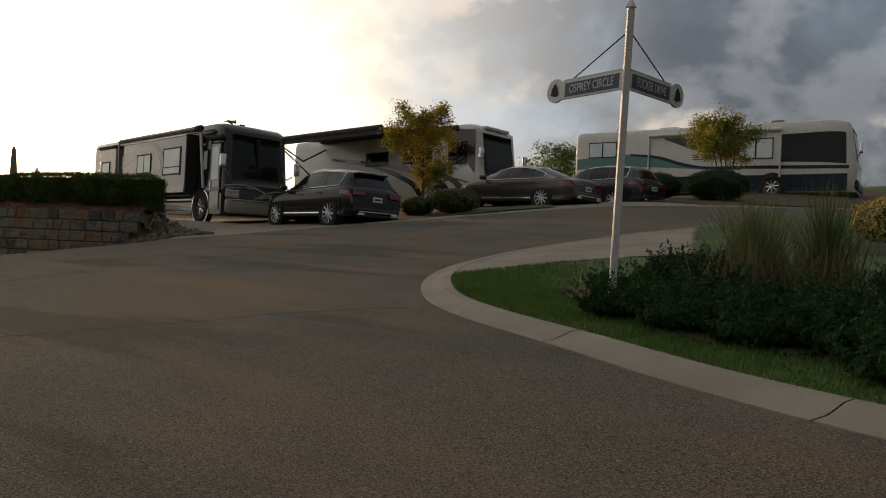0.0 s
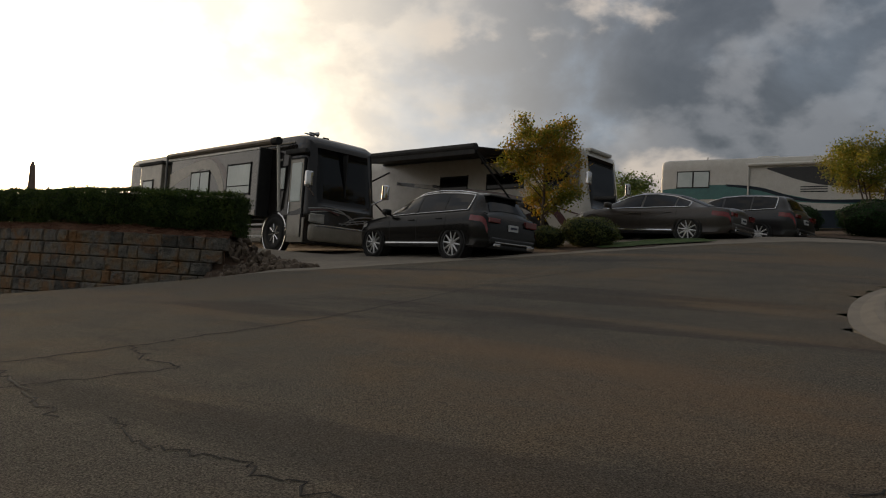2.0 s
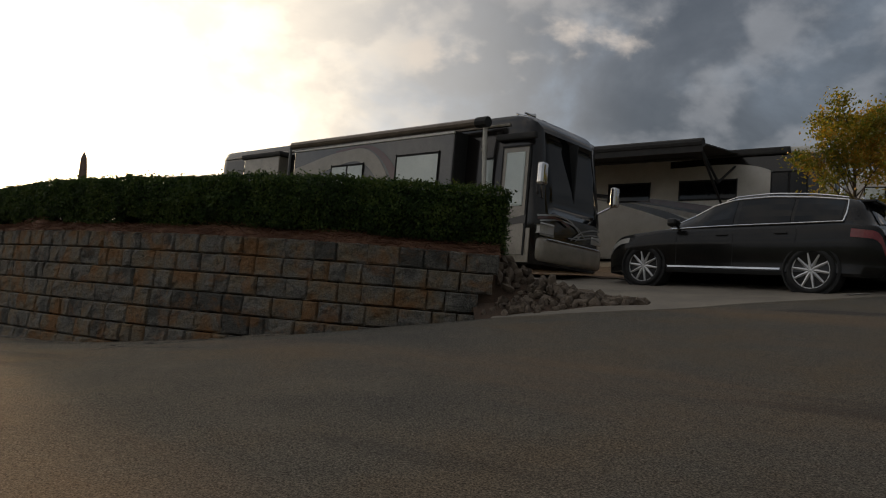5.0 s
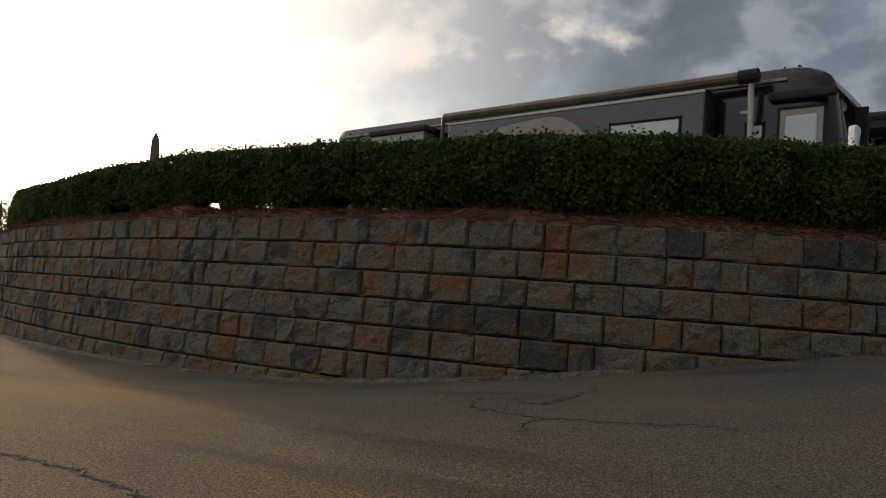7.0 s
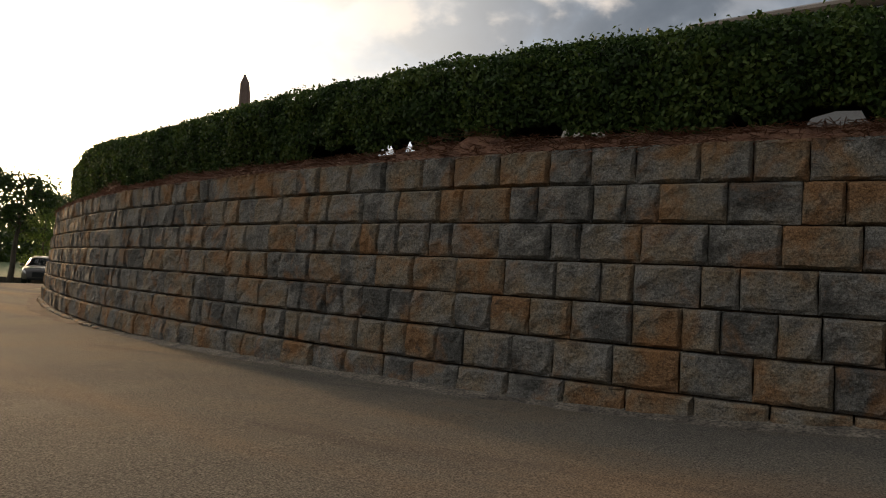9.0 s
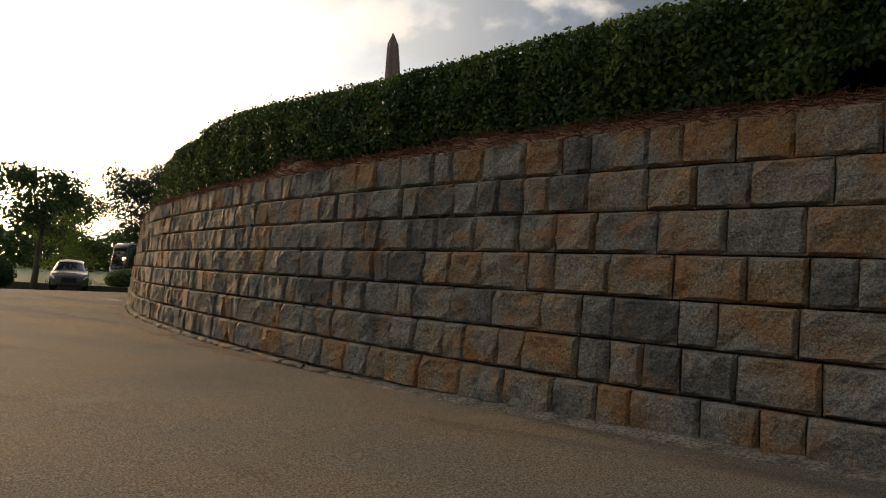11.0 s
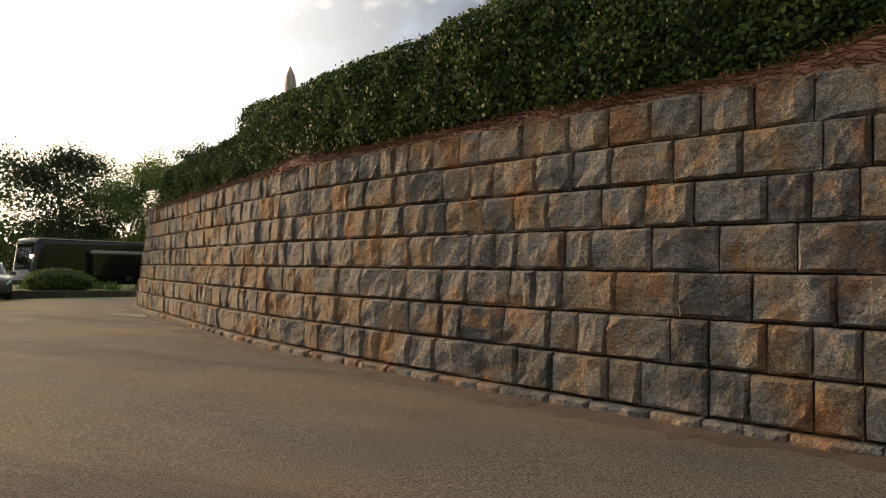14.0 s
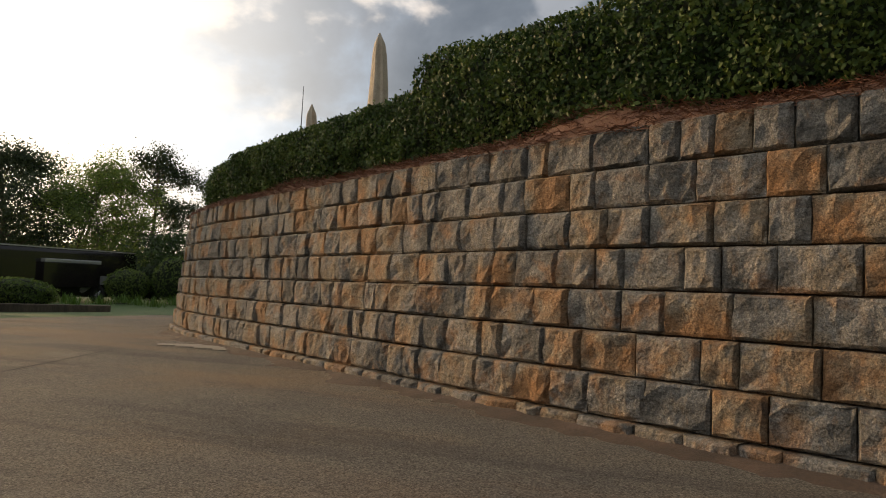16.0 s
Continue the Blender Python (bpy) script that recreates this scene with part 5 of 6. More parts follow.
part("front_skirt", box_bm(-0.98, -0.2, -hw - 0.005, -hw + 0.02, 0.26, 0.95), M_COACH_TAN, t)
part("side_lamp", box_bm(-1.62, -1.46, -hw - 0.02, -hw, 2.62, 2.68, 0.008), M_LAMP, t)
for x, y in ((-0.9, -0.62), (-1.12, -0.62)):
    part("air_horn", lathe_bm([(0.02, -0.18), (0.03, 0.0), (0.075, 0.14)], centre=(x, y, 3.50)), M_CHROME, t)
part("awning_arm", rod_bm((-1.38, -hw - 0.24, 3.08), (-1.38, -hw - 0.05, 1.15), 0.05), M_COACH_WHITE, t)
part("awning_arm", rod_bm((-7.8, -hw - 0.5, 3.12), (-7.8, -hw - 0.46, 1.15), 0.04), M_COACH_GREY, t)
part("roof_edge", box_bm(-11.8, -0.9, -hw - 0.02, -hw + 0.1, 3.10, 3.15, 0.01), M_COACH_TAN, t)
part("rear_slide", box_bm(-10.2, -8.5, -hw - 0.35, -hw + 0.05, 1.0, 2.95, 0.03), M_COACH_TAN, t)
part("slide_awning", box_bm(-10.3, -8.4, -hw - 0.42, -hw, 2.93, 3.06, 0.05), M_AWNING, t)
framed_window(t, hw + 0.35, -1, -9.9, -9.1, 1.7, 2.4, bars=0)
framed_window(t, hw, -1, -8.3, -7.9, 1.75, 2.4, bars=0)
for z0, z1, mm in ((0.36, 0.46, M_CHROME), (0.60, 0.66, M_COACH_MAROON), (0.92, 0.98, M_COACH_DARK), (0.74, 0.80, M_SILVER)):
    part("skirt_stripe", box_bm(-11.8, -2.25, -hw - 0.008, -hw, z0, z1), mm, t)
swoosh(t, hw, -1, [(-2.2, 1.05), (-1.5, 1.12), (-0.9, 1.02), (-0.3, 1.05)], [(-2.2, 1.15), (-1.5, 1.24), (-0.9, 1.12), (-0.3, 1.22)], M_COACH_DARK, 0.03)
coach_mirror(t, 0.12, -hw - 0.16, 2.0, -1)
coach_mirror(t, 0.12, hw + 0.16, 2.0, 1)
for s in (1, -1):
    part("head_lamp", box_bm(-0.22, 0.02, s * hw * 0.60, s * hw * 0.93, 0.86, 1.04, 0.04, 3), M_LAMP, t)
    part("fog_lamp", box_bm(-0.2, 0.02, s * hw * 0.62, s * hw * 0.84, 0.52, 0.62, 0.03), M_LAMP, t)
part("front_bumper", box_bm(-0.5, 0.06, -hw * 0.93, hw * 0.93, 0.30, 0.80, 0.12, 3), M_COACH_TAN, t, smooth=True)
part("bumper_trim", box_bm(0.03, 0.075, -hw * 0.8, hw * 0.8, 0.73, 0.77, 0.01), M_CHROME, t)
for k, (pp, w, mm) in enumerate((([(-1.2, 1.22), (-0.6, 1.28), (-0.1, 1.22), (0.25, 1.0), (0.1, 0.86)], 0.035, M_SILVER), ([(-1.15, 1.12), (-0.5, 1.2), (0.1, 1.14), (0.5, 0.92)], 0.03, M_SILVER),
                               ([(-0.1, 0.84), (0.3, 1.06), (0.75, 1.16), (1.2, 1.18)], 0.035, M_SILVER), ([(0.0, 0.92), (0.4, 1.0), (0.8, 1.06), (1.2, 1.04)], 0.03, M_SILVER),
                               ([(-0.2, 0.88), (0.2, 0.90), (0.7, 0.98), (1.15, 0.92)], 0.025, M_SILVER), ([(-1.2, 1.17), (-0.7, 1.22), (-0.2, 1.12)], 0.05, M_COACH_MAROON))):
    front_band(t, hw, pp, w, mm, x=0.03 + 0.003 * k)
roof_gear(t, 3.34, (-4.5, -8.5))
for x in (-0.75, -0.95, -1.6):
    part("marker_lamp", box_bm(x - 0.04, x + 0.04, -0.4, -0.2, 3.30, 3.42, 0.02), M_BLACK, t)

# the coach with the open awning
t, hw = coach("motorhome", coach_pose(1.3, 28.9, 3.08, (0.74, -0.67), 1.25), "beige and black motor coach with its side awning open", 12.0, 3.5, upper=M_COACH_WHITE, lower=M_COACH_WHITE)
windscreen(t, hw, 1.25, 3.10, 0.28, 3.45, M_GLASS)
swoosh(t, hw, -1, [(-4.6, 3.0), (-2.5, 3.0), (-1.4, 2.6), (-0.3, 1.45)], [(-4.6, 3.2), (-2.5, 3.25), (-1.2, 3.25), (-0.35, 3.2)], M_COACH_DARK, 0.008)
for k in range(4):
    swoosh(t, hw, -1, [(-9 + k, 2.4 - 0.1 * k), (-6.4 + k, 2.0 - 0.12 * k), (-4.0 + k * 0.8, 1.2), (-3.2 + k * 0.8, 0.5)], [(-9 + k, 2.52 - 0.1 * k), (-6.2 + k, 2.16 - 0.12 * k), (-3.7 + k * 0.8, 1.3), (-2.9 + k * 0.8, 0.5)], (M_COACH_DARK, M_COACH_TAN, M_COACH_DARK, M_COACH_MAROON)[k], 0.010 + 0.002 * k)
swoosh(t, hw, -1, [(-3.2, 0.6), (-1.6, 1.25), (-0.3, 1.0)], [(-3.2, 0.64), (-1.6, 1.31), (-0.3, 1.04)], M_COACH_MAROON, 0.012)
framed_window(t, hw, -1, -1.7, -0.75, 1.85, 2.75, glass=M_GLASS, bars=1)
framed_window(t, hw, -1, -4.3, -2.6, 2.0, 2.6, glass=M_GLASS, bars=0)
framed_window(t, hw, -1, -6.6, -5.2, 2.0, 2.6, glass=M_GLASS, bars=0)
coach_mirror(t, 0.12, -hw - 0.16, 2.2, -1)
coach_mirror(t, 0.12, hw + 0.16, 2.2, 1)
aw = part("awning", box_bm(-9.6, -2.6, 0, 2.95, -0.02, 0.02), M_AWNING, t, "dark cloth awning rolled out")
aw.matrix_basis = Matrix.Translation((0, -hw, 3.32)) @ pose(0, 0, 0, 180 + 7, 0, 0)
part("awning_roller", rod_bm((-9.6, -hw - 2.93, 2.97), (-2.55, -hw - 2.93, 2.97), 0.12), M_AWNING, t)
part("awning_valance", box_bm(-9.6, -2.55, -hw - 3.0, -hw - 2.97, 2.72, 2.98), M_AWNING, t)
for x in (-9.5, -2.7):
    part("awning_arm", rod_bm((x, -hw - 2.9, 2.95), (x, -hw - 1.3, 2.25), 0.035), M_BLACK, t)
    part("awning_arm", rod_bm((x, -hw - 1.3, 2.25), (x, -hw, 2.95), 0.035), M_BLACK, t)
    part("awning_arm", rod_bm((x, -hw, 1.1), (x, -hw - 2.9, 2.95), 0.035), M_BLACK, t)
part("awning_box", box_bm(-9.8, -1.2, -hw - 0.15, -hw, 3.22, 3.42, 0.05), M_AWNING, t)
for x in (-2.2, -8.6):
    part("wheel_arch", lathe_bm([(0.60, -hw + 0.2), (0.60, -hw - 0.006), (0.001, -hw - 0.007)], centre=(x, 0, 0.5)), M_BLACK, t)
    wheel(t, x, -hw + 0.12, 0.5, 0.28, -1, 8, M_CHROME)
part("front_bumper", box_bm(-0.5, 0.06, -hw * 0.93, hw * 0.93, 0.30, 0.85, 0.12, 3), M_COACH_WHITE, t, smooth=True)
part("visor", box_bm(-0.5, -0.22, -hw * 0.6, hw * 0.6, 3.28, 3.40, 0.04), M_COACH_WHITE, t)
roof_gear(t, 3.43, (-4, -8))

# the white coach with teal stripes
t, hw = coach("motorhome", coach_pose(16.6, 30.3, 4.4, (0.834, -0.552), 1.25), "white motor coach with teal and navy stripes", 12.3, 3.3, upper=M_COACH_WHITE, lower=M_COACH_WHITE)
windscreen(t, hw, 1.35, 2.9, 0.28, 3.3)
swoosh(t, hw, -1, [(-2.9, 1.55), (-1.6, 1.5), (-0.9, 1.45), (-0.4, 1.4)], [(-2.9, 2.72), (-1.6, 2.75), (-0.9, 2.75), (-0.45, 2.7)], M_GLASS, 0.008, "side_glass")
framed_window(t, hw, -1, -4.6, -3.2, 1.7, 2.6, bars=1)
framed_window(t, hw, -1, -11.6, -10.2, 2.0, 2.75, bars=1)
swoosh(t, hw, -1, [(-7.9, 2.75), (-6.5, 2.2), (-5.2, 1.95), (-4.6, 1.9)], [(-7.9, 2.8), (-6.5, 2.8), (-5.2, 2.82), (-4.6, 2.85)], M_COACH_DARK, 0.008)
swoosh(t, hw, -1, [(-12.2, 1.45), (-10, 1.5), (-8, 1.45), (-6, 1.3), (-4.5, 1.24)], [(-12.2, 1.95), (-10, 2.12), (-8.4, 1.95), (-6, 1.42), (-4.5, 1.3)], M_TEAL, 0.008)
swoosh(t, hw, -1, [(-9.5, 2.05), (-8.2, 1.85), (-6.5, 1.38), (-4, 1.28), (-0.3, 1.2)], [(-9.5, 2.14), (-8.1, 1.97), (-6.4, 1.48), (-4, 1.42), (-0.3, 1.34)], M_NAVY, 0.012)
part("lower_band", box_bm(-12.2, -0.35, -hw - 0.006, -hw, 0.28, 1.0), M_NAVY, t)
for k in range(3):
    part("vent_slot", box_bm(-6.6, -5.6, -hw - 0.012, -hw, 1.75 + 0.1 * k, 1.79 + 0.1 * k), M_BLACK, t)
part("awning_roller", rod_bm((-8.6, -hw - 0.1, 2.92), (-2.9, -hw - 0.1, 2.94), 0.08), M_COACH_WHITE, t)
for x in (-8.6, -2.9):
    part("awning_arm", rod_bm((x, -hw - 0.08, 2.9), (x, -hw - 0.05, 0.9), 0.04), M_COACH_WHITE, t)
for x in (-3.2, -9.2):
    part("wheel_arch", lathe_bm([(0.60, -hw + 0.2), (0.60, -hw - 0.016), (0.001, -hw - 0.017)], centre=(x, 0, 0.5)), M_BLACK, t)
    wheel(t, x, -hw + 0.10, 0.5, 0.28, -1, 8, M_CHROME)
coach_mirror(t, 0.12, -hw - 0.16, 2.0, -1)
part("front_bumper", box_bm(-0.5, 0.06, -hw * 0.93, hw * 0.93, 0.30, 0.75, 0.12, 3), M_NAVY, t, smooth=True)
roof_gear(t, 3.28, (-3.5, -8))
part("satellite_dish", lathe_bm([(0.02, 0), (0.3, 0.05), (0.32, 0.09), (0.02, 0.03)], axis="z", centre=(-3.2, -0.5, 3.35)), M_COACH_WHITE, t)
part("antenna", rod_bm((-10.5, -0.4, 3.1), (-10.5, -0.4, 3.5), 0.02), M_BLACK, t)

# the dark coach at the far end
h4 = Vector((-0.67, -0.74, 0)).normalized()
t, hw = coach("motorhome", place(-42.4, 84.6, -0.85, h4.x, h4.y), "black motor coach with silver swooshes and one lit lamp", 12.2, 3.55, upper=M_COACH_DARK, lower=M_COACH_DARK)
windscreen(t, hw, 1.2, 3.1, 0.28, 3.55)
for k in range(3):
    swoosh(t, hw, 1, [(-11.5, 0.6 + 0.25 * k), (-9, 1.1 + 0.2 * k), (-7.5, 0.5 + 0.1 * k)], [(-11.5, 0.7 + 0.25 * k), (-9, 1.32 + 0.2 * k), (-7.3, 0.62 + 0.1 * k)], M_SILVER, 0.01 + 0.002 * k)
part("roof_edge", box_bm(-12, -0.4, hw - 0.1, hw + 0.01, 3.42, 3.50), M_SILVER, t)
part("slide_awning", box_bm(-8.6, -4.2, hw, hw + 0.45, 2.5, 2.75, 0.05), M_SILVER, t)
part("slide_out", box_bm(-8.6, -4.2, hw, hw + 0.4, 0.9, 2.5, 0.03), M_COACH_DARK, t)
part("lamp", box_bm(-0.1, 0.02, hw * 0.7, hw * 0.9, 2.1, 2.35, 0.04), M_HEADLIGHT, t)
coach_mirror(t, 0.12, hw + 0.16, 2.0, 1)
part("front_bumper", box_bm(-0.5, 0.06, -hw * 0.93, hw * 0.93, 0.30, 0.85, 0.12, 3), M_COACH_DARK, t, smooth=True)
for x in (-1.8, -8.8):
    part("wheel_arch", lathe_bm([(0.60, hw - 0.2), (0.60, hw + 0.006), (0.001, hw + 0.007)], centre=(x, 0, 0.5)), M_BLACK, t)
    wheel(t, x, hw - 0.12, 0.5, 0.28, 1, 8, M_CHROME)


# ---------------------------------------------------------------- street sign
sign = thing("street_sign", Matrix.Translation((1.50, 6.62, height(1.50, 6.62) + 0.04)) @ pose(0, 0, 0, 0, 1.4, 0), "pale steel signpost with two navy street name blades", "street sign")
part("post", box_bm(-0.03, 0.03, -0.03, 0.03, 0, 2.70, 0.006), M_POST, sign)
part("cap", lathe_bm([(0.05, 2.70), (0.036, 2.73), (0.0005, 2.79)], axis="z", seg=4), M_POST, sign)


def blade(yaw, words, length):
    b = new("name_blade")
    b.parent = sign
    b.matrix_basis = pose(0, 0, 2.06, 0, 0, yaw)
    part("panel", box_bm(0.03, length, -0.012, 0.012, -0.085, 0.085, 0.006), M_SIGN_WHITE, b)
    part("field", box_bm(0.07, length - 0.13, -0.016, 0.016, -0.065, 0.065), M_SIGN_BLUE, b)
    part("emblem_plate", lathe_bm([(0.115, -0.013), (0.115, 0.013)], seg=20, centre=(length, 0, 0.01)), M_SIGN_WHITE, b)
    bm = bmesh.new()
    for s in (-0.018, 0.018):
        vs = [bm.verts.new((length + a, s, c)) for a, c in ((-0.05, -0.04), (0.0, -0.05), (0.06, -0.03), (0.045, 0.03), (0.0, 0.085), (-0.03, 0.04))]
        bm.faces.new(vs)
    part("emblem", bm, M_BLACK, b)
    part("cap_rail", box_bm(0.03, length - 0.1, -0.008, 0.008, 0.085, 0.105), M_POST, b)
    part("stay_cable", rod_bm((0.03, 0, 0.42), (length * 0.75, 0, 0.10), 0.006, None, 6), M_BLACK, b)
    for side in (1, -1):
        cu = bpy.data.curves.new("lettering", "FONT")
        cu.body, cu.align_x, cu.align_y = words, "CENTER", "CENTER"
        cu.size, cu.extrude = 0.115, 0.0015
        tx = new("lettering", cu)
        tx.parent = b
        tx.matrix_basis = Matrix.Translation(((length - 0.06) / 2, -0.019 * side, 0)) @ pose(0, 0, 0, 90, 0, 0 if side > 0 else 180) @ Matrix.Diagonal(((length - 0.26) / (0.072 * len(words) + 0.001) * 1.05, 1, 1, 1))
        cu.materials.append(M_SIGN_WHITE)


blade(127, "OSPREY CIRCLE", 0.86)
blade(41, "FLICKER DRIVE", 0.80)


# ---------------------------------------------------------------- trees and shrubs
def tree(name, x, y, z, h, spread, leaf_mat, label, seed, leaves=6000, leaf=0.09, trunk=0.06, stems=1, clear=0.35, clump=0.28, limbs=16, squash=1.0, upward=0.6, lean=(0, 0)):
    r = random.Random(seed)
    rg = np.random.default_rng(seed)
    t = thing(name, Matrix.Translation((x, y, z)), label, "tree")
    ends = []
    bm = bmesh.new()
    for s in range(stems):
        a0 = r.uniform(0, 6.28)
        p = Vector((0.05 * math.cos(a0), 0.05 * math.sin(a0), -0.1)) * (1 if stems > 1 else 0.2)
        d = Vector((lean[0] + 0.25 * math.cos(a0) * (stems > 1), lean[1] + 0.25 * math.sin(a0) * (stems > 1), 1)).normalized()
        n = 7
        rad = trunk / math.sqrt(stems)
        line = [p]
        for k in range(n):
            p = p + d * (h * 0.88 / n) + Vector((r.gauss(0, 0.02), r.gauss(0, 0.02), 0)) * h * 0.4
            line.append(p)
        for k in range(n):
            rod_bm(line[k], line[k + 1], rad * (1 - k / n * 0.85), rad * (1 - (k + 1) / n * 0.85), 7, bm)
        ends.append((line[-1], 0.8))
        for k in range(limbs // stems):
            f = clear + (0.95 - clear) * (k + r.random()) / (limbs // stems)
            i = min(n - 1, int(f * n))
            b = line[i].lerp(line[i + 1], f * n - i)
            az = r.uniform(0, 6.28) + k * 2.4
            u = (f - clear) / (1 - clear)
            ln = spread * (math.sin(math.pi * min(1, 0.22 + u * 0.75)) ** 0.8) * r.uniform(0.65, 1.1) * squash
            e = b + Vector((math.cos(az), math.sin(az), upward * r.uniform(0.3, 1.0))) * ln
            mid = b.lerp(e, 0.5) + Vector((0, 0, ln * 0.08))
            rod_bm(b, mid, rad * 0.35 * (1 - f * 0.5), rad * 0.2, 5, bm)
            rod_bm(mid, e, rad * 0.2, rad * 0.06, 5, bm)
            ends += [(e, 1.0), (mid, 0.8), (b.lerp(e, 0.8) + Vector((r.gauss(0, 0.15), r.gauss(0, 0.15), r.gauss(0, 0.12))) * spread * 0.5, 0.7)]
    part("trunk", bm, M_BARK, t)
    w = np.array([q for _, q in ends])
    pick = rg.choice(len(ends), leaves, p=w / w.sum())
    base = np.array([tuple(e) for e, _ in ends])[pick]
    off = rg.normal(0, 1, (leaves, 3)) * np.array([1, 1, 0.75]) * clump * spread * 0.55
    pts = base + off
    pts[:, 2] = np.maximum(pts[:, 2], h * clear * 0.55)
    leaf_cloud("crown", pts, off + rg.normal(0, 0.2, (leaves, 3)) + np.array([0, 0, 0.3]), leaf, leaf_mat, t, rg)
    return t


def shrub(name, x, y, z, rx, ry, rz, leaf_mat, label, seed, leaves=3500, leaf=0.05, inside=M_HEDGE_SHADE, category="shrub"):
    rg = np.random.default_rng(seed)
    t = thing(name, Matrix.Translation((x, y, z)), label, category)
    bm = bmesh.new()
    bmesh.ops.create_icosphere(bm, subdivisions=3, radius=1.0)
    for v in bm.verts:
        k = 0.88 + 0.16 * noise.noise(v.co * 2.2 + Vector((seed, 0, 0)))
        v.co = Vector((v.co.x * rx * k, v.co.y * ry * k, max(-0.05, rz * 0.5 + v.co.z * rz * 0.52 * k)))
    # near-black core: the shade deep in the foliage is painted into it
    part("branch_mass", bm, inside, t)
    d = rg.normal(0, 1, (leaves, 3))
    d /= np.linalg.norm(d, axis=1)[:, None]
    k = np.array([0.90 + 0.17 * noise.noise(Vector(q) * 2.2 + Vector((seed, 0, 0))) for q in d]) + np.abs(rg.normal(0, 0.05, leaves))
    p = d * k[:, None] * np.array([rx, ry, rz * 0.52]) + np.array([0, 0, rz * 0.5])
    p[:, 2] = np.maximum(p[:, 2], 0.02)
    leaf_cloud("foliage", p, d, leaf, leaf_mat, t, rg, jitter=0.6)
    return t


def tuft(name, x, y, z, h, n, spread, mat_, label, seed, lean=0.5, width=0.006, category="grass clump"):
    r = random.Random(seed)
    v, f = [], []
    for k in range(n):
        a, b = r.uniform(0, 6.28), r.gauss(0, 0.18)
        p = Vector((b * spread * math.cos(a), b * spread * math.sin(a), 0))
        d = Vector((math.cos(a) * lean * abs(r.gauss(0, 0.6)), math.sin(a) * lean * abs(r.gauss(0, 0.6)), 1)).normalized()
        ln = h * r.uniform(0.5, 1.1)
        side = Vector((-math.sin(a), math.cos(a), 0)) * width
        droop = Vector((math.cos(a), math.sin(a), -0.6)) * ln * r.uniform(0.05, 0.22)
        rows = [p, p + d * ln * 0.4, p + d * ln * 0.75 + droop * 0.4, p + d * ln + droop]
        b0 = len(v)
        for i, q in enumerate(rows):
            w = side * (1, 0.9, 0.6, 0.1)[i]
            v += [q - w, q + w]
        for i in range(3):
            f.append((b0 + 2 * i, b0 + 2 * i + 1, b0 + 2 * i + 3, b0 + 2 * i + 2))
    t = thing(name, Matrix.Translation((x, y, z)), label, category)
    mesh_ob("blades", v, f, mat_, t)["kind"] = "stuff"
    return t


tree("maple_tree", -0.75, 24.9, height(-0.75, 24.9), 3.75, 1.25, M_MAPLE, "small maple turning yellow and orange beside the parked SUV", 21, 15000, 0.08, 0.06, 1, 0.20, 0.20, 34, upward=0.95)
tree("crape_myrtle", 10.3, 27.4, height(10.3, 27.4), 3.35, 1.3, M_CRAPE, "multi-stemmed small tree with yellow-green crown", 8, 13000, 0.08, 0.09, 4, 0.46, 0.24, 28, upward=0.75)
tree("distant_tree", 6.2, 43, 4.2, 4.0, 1.7, M_TREE_LIGHT, "leafy green tree behind the coaches", 17, 5000, 0.14, 0.1, 1, 0.3, 0.3, 18)
shrub("round_shrub", 0.25, 23.3, height(0.25, 23.3), 0.80, 0.7, 0.80, M_BUSH, "clipped round green shrub by the street", 31, 5000, 0.05)
shrub("round_shrub", -0.9, 23.55, height(-0.9, 23.55), 0.55, 0.5, 0.62, M_BUSH, "small clipped shrub at the maple's foot", 32, 3000, 0.05)
shrub("round_shrub", 0.5, 24.7, height(0.5, 24.7), 0.7, 0.6, 0.75, M_BUSH, "clipped shrub behind the round one", 33, 3000, 0.05)
shrub("round_shrub", 9.4, 26.0, height(9.4, 26.0), 1.15, 0.9, 1.1, M_DARK_BUSH, "dark loose shrub under the small tree", 34, 5000, 0.06)
shrub("round_shrub", 7.9, 27.9, height(7.9, 27.9), 0.9, 0.8, 1.0, M_DARK_BUSH, "dark shrub beside the parked SUV", 35, 3000, 0.06)
shrub("round_shrub", 18.5, 29.5, height(18.5, 29.5), 1.0, 0.8, 0.9, M_DARK_BUSH, "dark shrub beside the white coach", 36, 2500, 0.06)
shrub("golden_shrub", 7.4, 12.3, height(7.4, 12.3), 0.7, 0.55, 0.85, M_FLOWER, "golden-leaved shrub at the edge of the bed", 37, 3000, 0.06)
